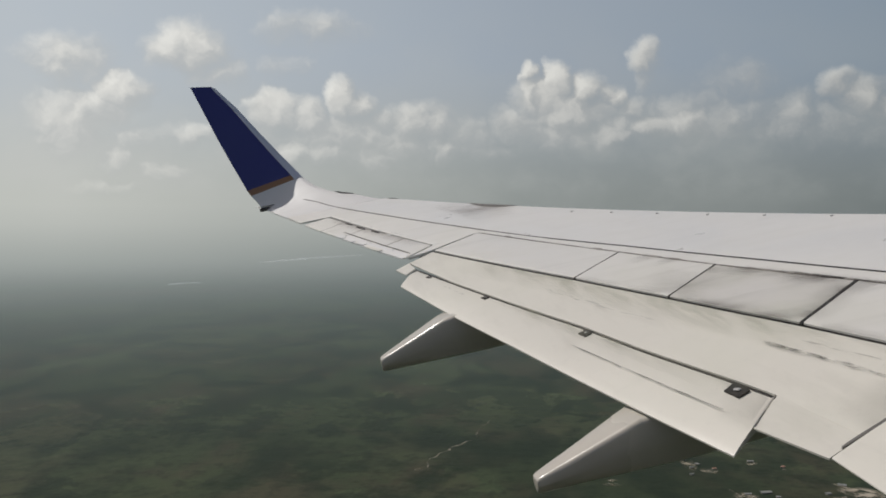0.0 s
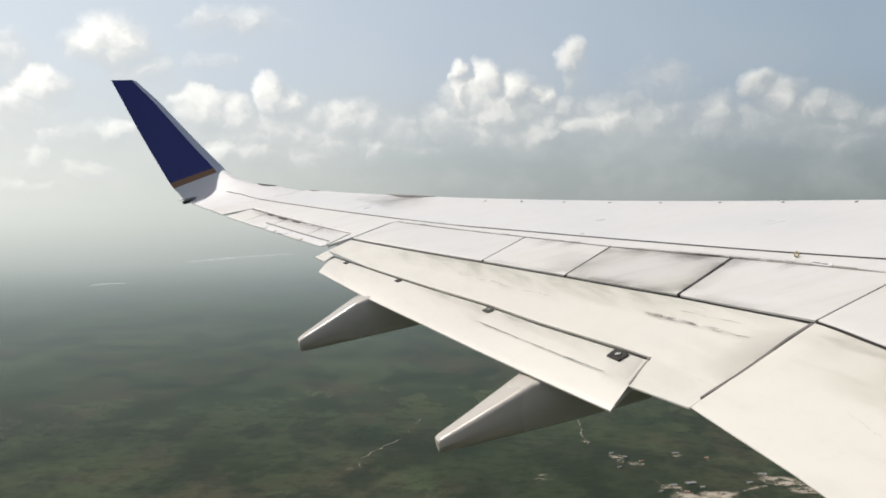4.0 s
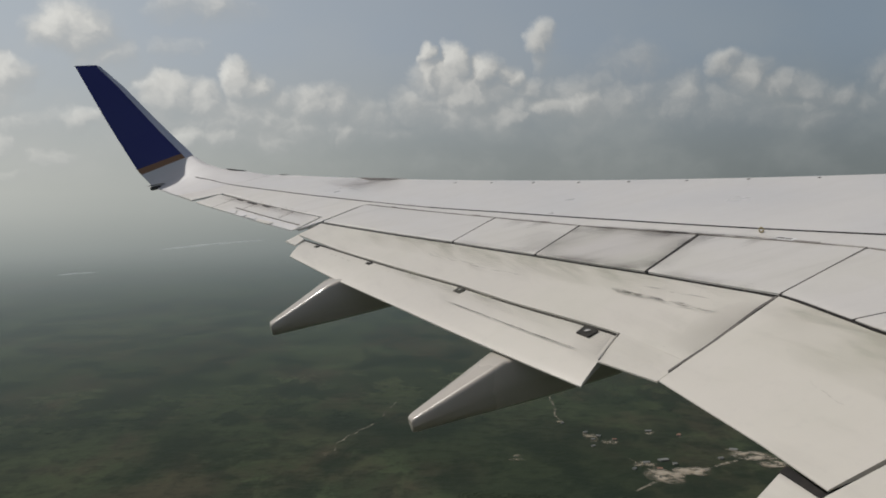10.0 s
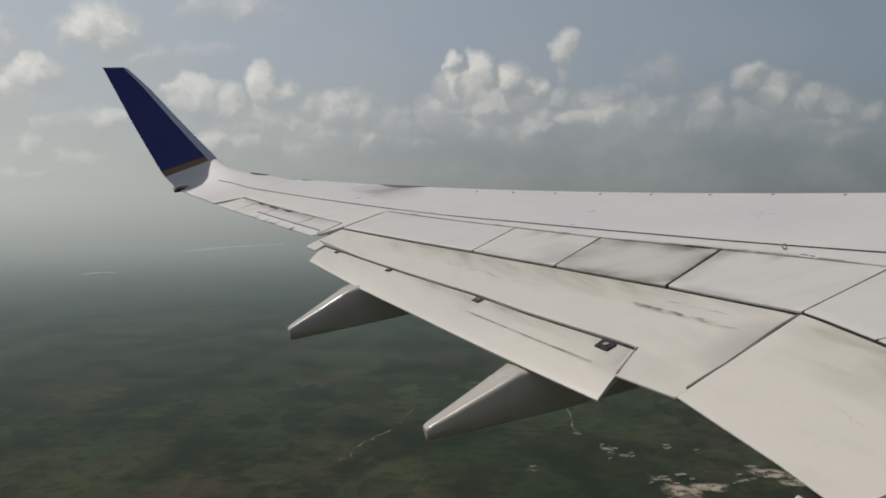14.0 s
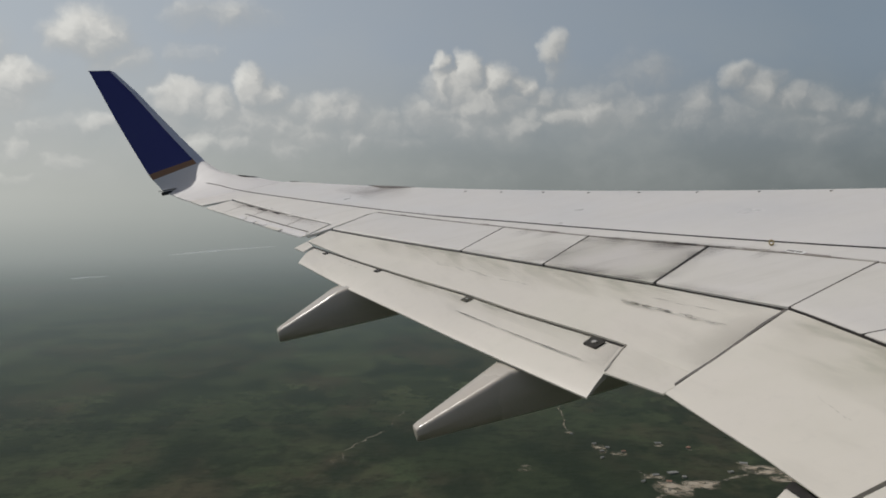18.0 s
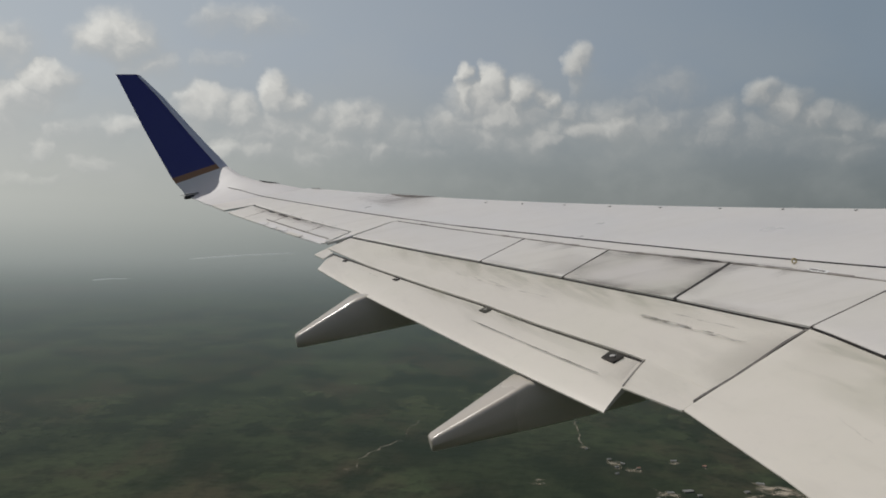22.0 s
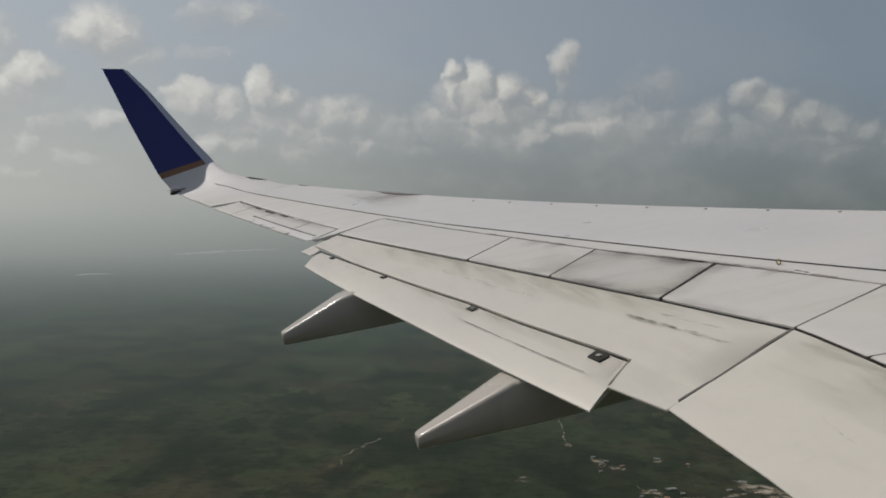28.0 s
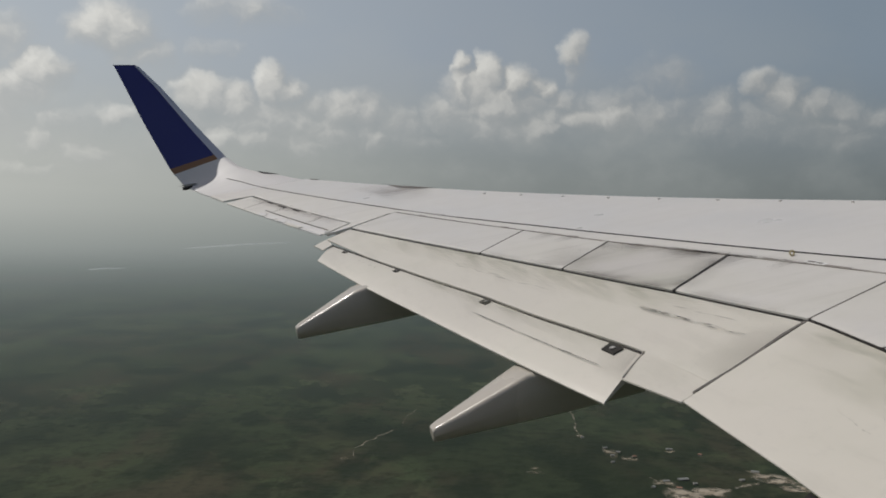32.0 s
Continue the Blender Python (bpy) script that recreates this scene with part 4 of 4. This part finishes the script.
# upturned wing tip
SEC = [((-5.96, 16.5, 1.30), (-7.61, 16.5, 1.295), 0.20, 0), ((-6.20, 16.72, 1.415), (-7.68, 16.72, 1.35), 0.19, 14), ((-6.42, 16.9, 1.53), (-7.75, 16.9, 1.41), 0.18, 25),
       ((-6.78, 17.15, 1.67), (-7.86, 17.18, 1.51), 0.165, 38), ((-7.02, 17.40, 1.83), (-7.985, 17.49, 1.61), 0.15, 52), ((-7.16, 17.62, 1.99), (-8.072, 17.66, 1.775), 0.135, 66),
       ((-7.21, 17.718, 2.045), (-8.135, 17.727, 1.878), 0.125, 74), ((-7.255, 17.755, 2.13), (-8.185, 17.76, 1.985), 0.12, 76), ((-7.52, 17.87, 2.55), (-8.36, 17.88, 2.52), 0.105, 78),
       ((-7.77, 17.98, 2.97), (-8.51, 17.99, 3.0), 0.09, 78), ((-8.08, 18.09, 3.50), (-8.66, 18.09, 3.54), 0.07, 78), ((-8.38, 18.19, 3.93), (-8.79, 18.19, 4.0), 0.05, 78), ((-8.44, 18.195, 3.965), (-8.81, 18.195, 4.02), 0.02, 78)]


def tip_ring(le, te, th, cant, s0=0.0, s1=1.0, swell=0.0):
    le, te = Vector(le), Vector(te)
    c = radians(cant)
    nrm = Vector((0, -math.sin(c), math.cos(c)))
    up_s = [s0 + (s1 - s0) * q for q in (0, 0.015, 0.05, 0.12, 0.3, 0.55, 0.8, 1.0)]
    upper = [le + (te - le) * s - nrm * (th * 0.45 * (1 - math.sqrt(max(0, 1 - (1 - min(1, s / 0.12)) ** 2))) - swell) for s in up_s]
    lower = [le + (te - le) * s - nrm * (th * (0.5 + 0.5 * math.sin(math.pi * min(1, s * 1.6) / 1.0 * 0.5)) * (1 - s) ** 0.7 + 0.012 + swell) for s in reversed(up_s[1:])]
    return upper + lower


winglet = part("winglet", loft(bmesh.new(), [tip_ring(*s) for s in SEC[:7]]), white_paint, wing, "white curved root of the upturned tip")
part("blue_panel", loft(bmesh.new(), [tip_ring(*s) for s in SEC[7:]]), blue_paint, winglet, "dark blue upturned wing tip")
part("gold_stripe", loft(bmesh.new(), [tip_ring(*s) for s in SEC[6:8]]), gold_paint, winglet, "thin gold stripe")
part("leading_edge", loft(bmesh.new(), [tip_ring(*s, 0.0, 0.16, 0.004) for s in SEC[6:12]]), bare, winglet, "bare metal leading edge strip")
# the seam runs on over the curved tip
bm = bmesh.new()
rows = []
for (le, te, th, cant), q in zip(SEC[:4], (0.50, 0.49, 0.475, 0.46)):
    le, te, c = Vector(le), Vector(te), radians(cant)
    up_n = Vector((0, -math.sin(c), math.cos(c))) * 0.004
    mid_p, w = le + (te - le) * q + up_n, Vector((0.008, 0, 0))
    rows.append([bm.verts.new(v) for v in (mid_p + w, mid_p - w, mid_p - w - up_n * 3, mid_p + w - up_n * 3)])
for a, b in zip(rows, rows[1:]):
    for j in range(4):
        bm.faces.new((a[j], a[(j + 1) % 4], b[(j + 1) % 4], b[j]))
part("seam", bm, grey_seal, wing)
# tail light housing at the tip
bm = bmesh.new()
rings = []
for x, r in ((-7.85, 0.014), (-7.88, 0.030), (-7.99, 0.034), (-8.03, 0.026)):
    rings.append([(x, 17.36 + r * 1.2 * math.cos(a * math.tau / 12), 1.575 + r * math.sin(a * math.tau / 12)) for a in range(12)])
lamp = part("tip_light", loft(bm, rings), cavity, wing, "small dark rear light housing")
bm = bmesh.new()
rings = []
for x, r in ((-7.78, 0.010), (-7.87, 0.024), (-7.98, 0.022), (-8.08, 0.006)):
    rings.append([(x, 17.40 + r * 2.2 * math.cos(a * math.tau / 12), 1.632 + r * 0.6 * math.sin(a * math.tau / 12)) for a in range(12)])
part("lamp_cap", loft(bm, rings), white_paint, lamp, "white fairing over the rear light")

# small fittings on the upper skin
for x, y in ((-3.93, 12.82), (-3.62, 12.30), (-3.29, 11.74), (-2.97, 11.17), (-2.64, 10.60), (-2.29, 10.00), (-1.96, 9.42), (-1.63, 8.80)):
    bm = bmesh.new()
    bmesh.ops.create_cone(bm, cap_ends=True, segments=10, radius1=0.019, radius2=0.014, depth=0.008, matrix=Matrix.Translation((x - 0.21, y, wing_z(y, 0.003))))
    part("rivet_plug", bm, grey_seal, wing)
bm = bmesh.new()
ring = []
for i in range(20):
    a = i * math.tau / 20
    ring.append([(-3.38 + (0.018 + 0.006 * math.cos(b * math.tau / 8)) * math.cos(a), 7.60 + 0.006 * math.sin(b * math.tau / 8), wing_z(7.6, 0.022) + (0.018 + 0.006 * math.cos(b * math.tau / 8)) * math.sin(a)) for b in range(8)])
vsr = [[bm.verts.new(p) for p in r] for r in ring]
for i in range(20):
    for j in range(8):
        bm.faces.new((vsr[i][j], vsr[(i + 1) % 20][j], vsr[(i + 1) % 20][(j + 1) % 8], vsr[i][(j + 1) % 8]))
part("escape_ring", bm, yellow, wing, "small yellow escape rope ring")
bm = slab(bmesh.new(), [(-3.36, 7.22), (-3.385, 7.40)], [(-3.42, 7.20), (-3.445, 7.38)], dzf=0.003, dzr=0.003, thf=0.003, thr=0.003, n=2, m=2)
sign = part("placard", bm, placard, wing, "small white placard")
for y0, y1 in ((7.24, 7.29), (7.305, 7.375)):
    bm = slab(bmesh.new(), [(-3.378 - 0.14 * (y0 - 7.21), y0), (-3.378 - 0.14 * (y1 - 7.21), y1)], [(-3.402 - 0.14 * (y0 - 7.21), y0), (-3.402 - 0.14 * (y1 - 7.21), y1)], dzf=0.005, dzr=0.005, thf=0.002, thr=0.002, n=2, m=2)
    part("writing_bar", bm, grey_seal, sign)


# grime: films that are thickest along the joints
def smear(name, far_line, dark_line, dz0, dz1, material, n=14):
    """Fades from the dark line to the far line; dz0 and dz1 are pairs along the lines."""
    bm = bmesh.new()
    uv = bm.loops.layers.uv.new("UVMap")
    rows, marks = [], {}
    for i in range(n + 1):
        f = i / n
        (xa, ya), (xb, yb) = along(far_line, f), along(dark_line, f)
        za, zb = dz0[0] + (dz0[1] - dz0[0]) * f, dz1[0] + (dz1[1] - dz1[0]) * f
        row = []
        for c in (0, 0.33, 0.67, 1):
            y = ya + (yb - ya) * c
            v = bm.verts.new((xa + (xb - xa) * c, y, wing_z(y, za + (zb - za) * c)))
            marks[v] = (f, c)
            row.append(v)
        rows.append(row)
    for a, b in zip(rows, rows[1:]):
        for j in range(3):
            face = bm.faces.new((a[j], a[j + 1], b[j + 1], b[j]))
            for loop in face.loops:
                loop[uv].uv = marks[loop.vert]
    return part(name, bm, material, wing)


ON = (0.0055, 0.0055)
smear("grime_streak", span(SPF, 7.9, 9.3, -0.26), span(SPF, 7.9, 9.3, 0.0), ON, ON, soot)
smear("grime_streak", span(SPF, 7.2, 9.0, 0.10), span(SPF, 7.2, 9.0, 0.0), ON, ON, soft_grime)
smear("grime_streak", span(SPR, 7.38, 8.7, 0.22), span(SPR, 7.38, 8.7, 0.0), (0.008, 0.008), (0.0085, 0.0085), grime)
smear("grime_streak", [(-3.74, 8.26), (-4.57, 7.66)], [(-3.67, 8.01), (-4.50, 7.42)], ON, (0.0065, 0.009), grime)
smear("grime_streak", [(-3.60, 7.80), (-4.46, 7.22)], [(-3.67, 7.99), (-4.50, 7.40)], ON, (0.0065, 0.009), soft_grime)
smear("grime_streak", [(-4.45, 9.65), (-4.95, 9.20)], [(-4.30, 9.10), (-4.83, 8.67)], ON, (0.007, 0.009), soft_grime)
smear("grime_streak", [(-4.00, 8.95), (-4.73, 8.35)], [(-4.11, 9.25), (-4.83, 8.65)], ON, (0.0065, 0.009), soft_grime)
smear("grime_streak", span(SPR, 8.66, 9.9, 0.12), span(SPR, 8.66, 9.9, 0.0), (0.008, 0.008), (0.0085, 0.0085), soft_grime)
smear("grime_streak", span(SPR, 6.4, 7.4, 0.13), span(SPR, 6.4, 7.4, 0.0), (0.008, 0.008), (0.0085, 0.0085), soft_grime)
# thin oily films on the flaps
smear("green_film", span(SPR, 6.4, 11.6, -0.34), span(SPR, 6.4, 11.6, -0.03), (-0.058, -0.043), (-0.010, -0.008), algae, 40)
smear("green_film", [(-4.85, 4.55), (-4.80, 6.1)], [(-4.368, 4.55), (-4.285, 6.2)], (-0.065, -0.080), (-0.006, -0.006), algae, 20)
smear("green_film", [(-5.26, 6.90), (-5.98, 10.3)], [(-5.095, 6.84), (-5.87, 10.15)], (-0.182, -0.087), (-0.150, -0.078), algae, 30)


def dashes(line, dz, count, longest, broad, seed, spread=0.03):
    """Chipped, broken strokes scattered along a line."""
    r = random.Random(seed)
    bm = bmesh.new()
    for i in range(count):
        f = (i + r.random()) / count
        x, y = along(line, f)
        x += r.uniform(-spread, spread)
        l, w = longest * r.uniform(0.2, 1.0), broad * r.uniform(0.4, 1.0)
        dx = (line[-1][0] - line[0][0]) / (line[-1][1] - line[0][1]) * l
        lift = dz[0] + (dz[1] - dz[0]) * f - (x - along(line, f)[0]) * -0.19
        pts = [(x - dx, y - l, 0.4), (x, y, 1.0), (x + dx, y + l, 0.3)]
        vs_ = [(bm.verts.new((px + w * k, py, wing_z(py, lift))), bm.verts.new((px - w * k, py, wing_z(py, lift - 0.19 * w * k)))) for px, py, k in pts]
        for a_, b_ in zip(vs_, vs_[1:]):
            bm.faces.new((a_[0], a_[1], b_[1], b_[0]))
    return tagged(part("worn_marking", bm, scuff, wing, "broken dark scuff marks"), kind="stuff")


dashes([(-4.60, 6.45), (-4.79, 7.40)], (-0.056, -0.050), 24, 0.085, 0.013, 3, 0.012)
dashes([(-4.64, 6.75), (-4.76, 7.30)], (-0.060, -0.056), 8, 0.06, 0.02, 13, 0.01)
dashes([(-4.50, 6.65), (-4.64, 7.20)], (-0.036, -0.032), 6, 0.09, 0.006, 4, 0.012)
dashes([(-5.12, 8.3), (-5.46, 9.75)], (-0.041, -0.032), 16, 0.075, 0.012, 5, 0.014)
dashes([(-5.355, 6.95), (-5.680, 8.54)], (-0.210, -0.163), 48, 0.09, 0.008, 6, 0.003)
dashes([(-4.88, 5.27), (-4.955, 4.94)], (-0.085, -0.088), 7, 0.035, 0.003, 8, 0.006)
dashes([(-6.08, 10.5), (-6.20, 10.95)], (-0.088, -0.082), 5, 0.07, 0.007, 7, 0.008)
smear("grime_streak", [(-5.00, 15.0), (-5.60, 15.05)], [(-4.50, 13.95), (-5.42, 14.2)], ON, ON, brown_streak)
smear("grime_streak", [(-4.72, 13.1), (-5.30, 13.4)], [(-4.50, 13.95), (-5.42, 14.2)], ON, ON, soft_grime)
# soot blown aft from the spoilers' hinges
for y, reach, deep, wide in ((8.42, 0.34, soot, 0.12), (8.22, 0.42, soot, 0.15), (8.85, 0.30, soft_grime, 0.16), (7.45, 0.34, soot, 0.07), (7.86, 0.36, soot, 0.10), (10.0, 0.3, soft_grime, 0.12), (9.72, 0.26, soft_grime, 0.1)):
    x = at_y(SPF, y)
    smear("soot_streak", [(x - reach, y - wide * 0.8 - 0.25 * reach), (x - reach, y + wide * 0.8 - 0.25 * reach)], [(x + 0.02, y - wide), (x - 0.02, y + wide)], (0.0062, 0.0062), (0.0085, 0.0085), deep, 8)
dashes([(-3.60, 7.78), (-3.93, 8.74)], (0.0095, 0.0095), 30, 0.06, 0.018, 21, 0.010)
dashes([(-3.44, 7.28), (-3.58, 7.72)], (0.0095, 0.0095), 7, 0.06, 0.012, 22, 0.008)
# oil and dust on the aileron and round its tab
smear("grime_streak", [(-6.15, 12.52), (-7.12, 15.7)], [(-6.00, 12.66), (-6.98, 15.8)], (0.004, 0.004), (0.006, 0.006), brown_streak, 20)
dashes([(-6.33, 12.5), (-6.89, 14.4)], (0.013, 0.013), 22, 0.05, 0.012, 23, 0.03)
dashes([(-6.06, 13.0), (-6.80, 15.4)], (0.010, 0.010), 16, 0.07, 0.010, 24, 0.01)
# dirt along the flap ends and the slot
smear("grime_streak", [(-5.16, 7.22), (-5.40, 6.93)], [(-5.085, 6.84), (-5.34, 6.64)], (-0.166, -0.21), (-0.150, -0.198), soft_grime, 8)
smear("grime_streak", [(-4.50, 6.62), (-5.05, 6.45)], [(-4.31, 6.275), (-5.04, 6.125)], (-0.040, -0.150), (-0.010, -0.154), soft_grime, 10)


def skin_at(y, s):
    """A point of the upper surface at the span station y and the chord fraction s."""
    if y < 16.5:
        xa, xb = at_y([(x, q) for x, q in LE], y), at_y(SLIT, y)
        drop = 0.11 * (1 - math.sqrt(max(0, 1 - (1 - min(1, s / 0.1)) ** 2)))
        return Vector((xa + (xb - xa) * s, y, wing_z(y, 0.006 - drop)))
    for (la, ta, ha, ca), (lb, tb, hb, cb) in zip(SEC, SEC[1:]):
        if la[1] <= y <= lb[1]:
            f = (y - la[1]) / (lb[1] - la[1])
            le, te = Vector(la).lerp(Vector(lb), f), Vector(ta).lerp(Vector(tb), f)
            th, c = ha + (hb - ha) * f, radians(ca + (cb - ca) * f)
            nrm = Vector((0, -math.sin(c), math.cos(c)))
            return le + (te - le) * s - nrm * (th * 0.45 * (1 - math.sqrt(max(0, 1 - (1 - min(1, s / 0.12)) ** 2))) - 0.007)


# dark lens-shaped patches laid on the skin at the slat ends, along the leading edge
for y0, y1, s0, wide in ((13.82, 14.85, 0.03, 0.16), (16.22, 16.49, 0.03, 0.09), (16.86, 17.12, 0.03, 0.08)):
    bm = bmesh.new()
    prev = None
    for i in range(13):
        f = i / 12
        y, reach = y0 + (y1 - y0) * f, wide * max(0.04, math.sin(math.pi * f ** 0.8))
        row = [bm.verts.new(skin_at(y, s0 + reach * c)) for c in (0, 0.25, 0.5, 0.75, 1)]
        if prev:
            for j in range(4):
                bm.faces.new((prev[j], prev[j + 1], row[j + 1], row[j]))
        prev = row
    part("slat_end_patch", bm, grey_seal if wide > 0.1 else rubber, wing)
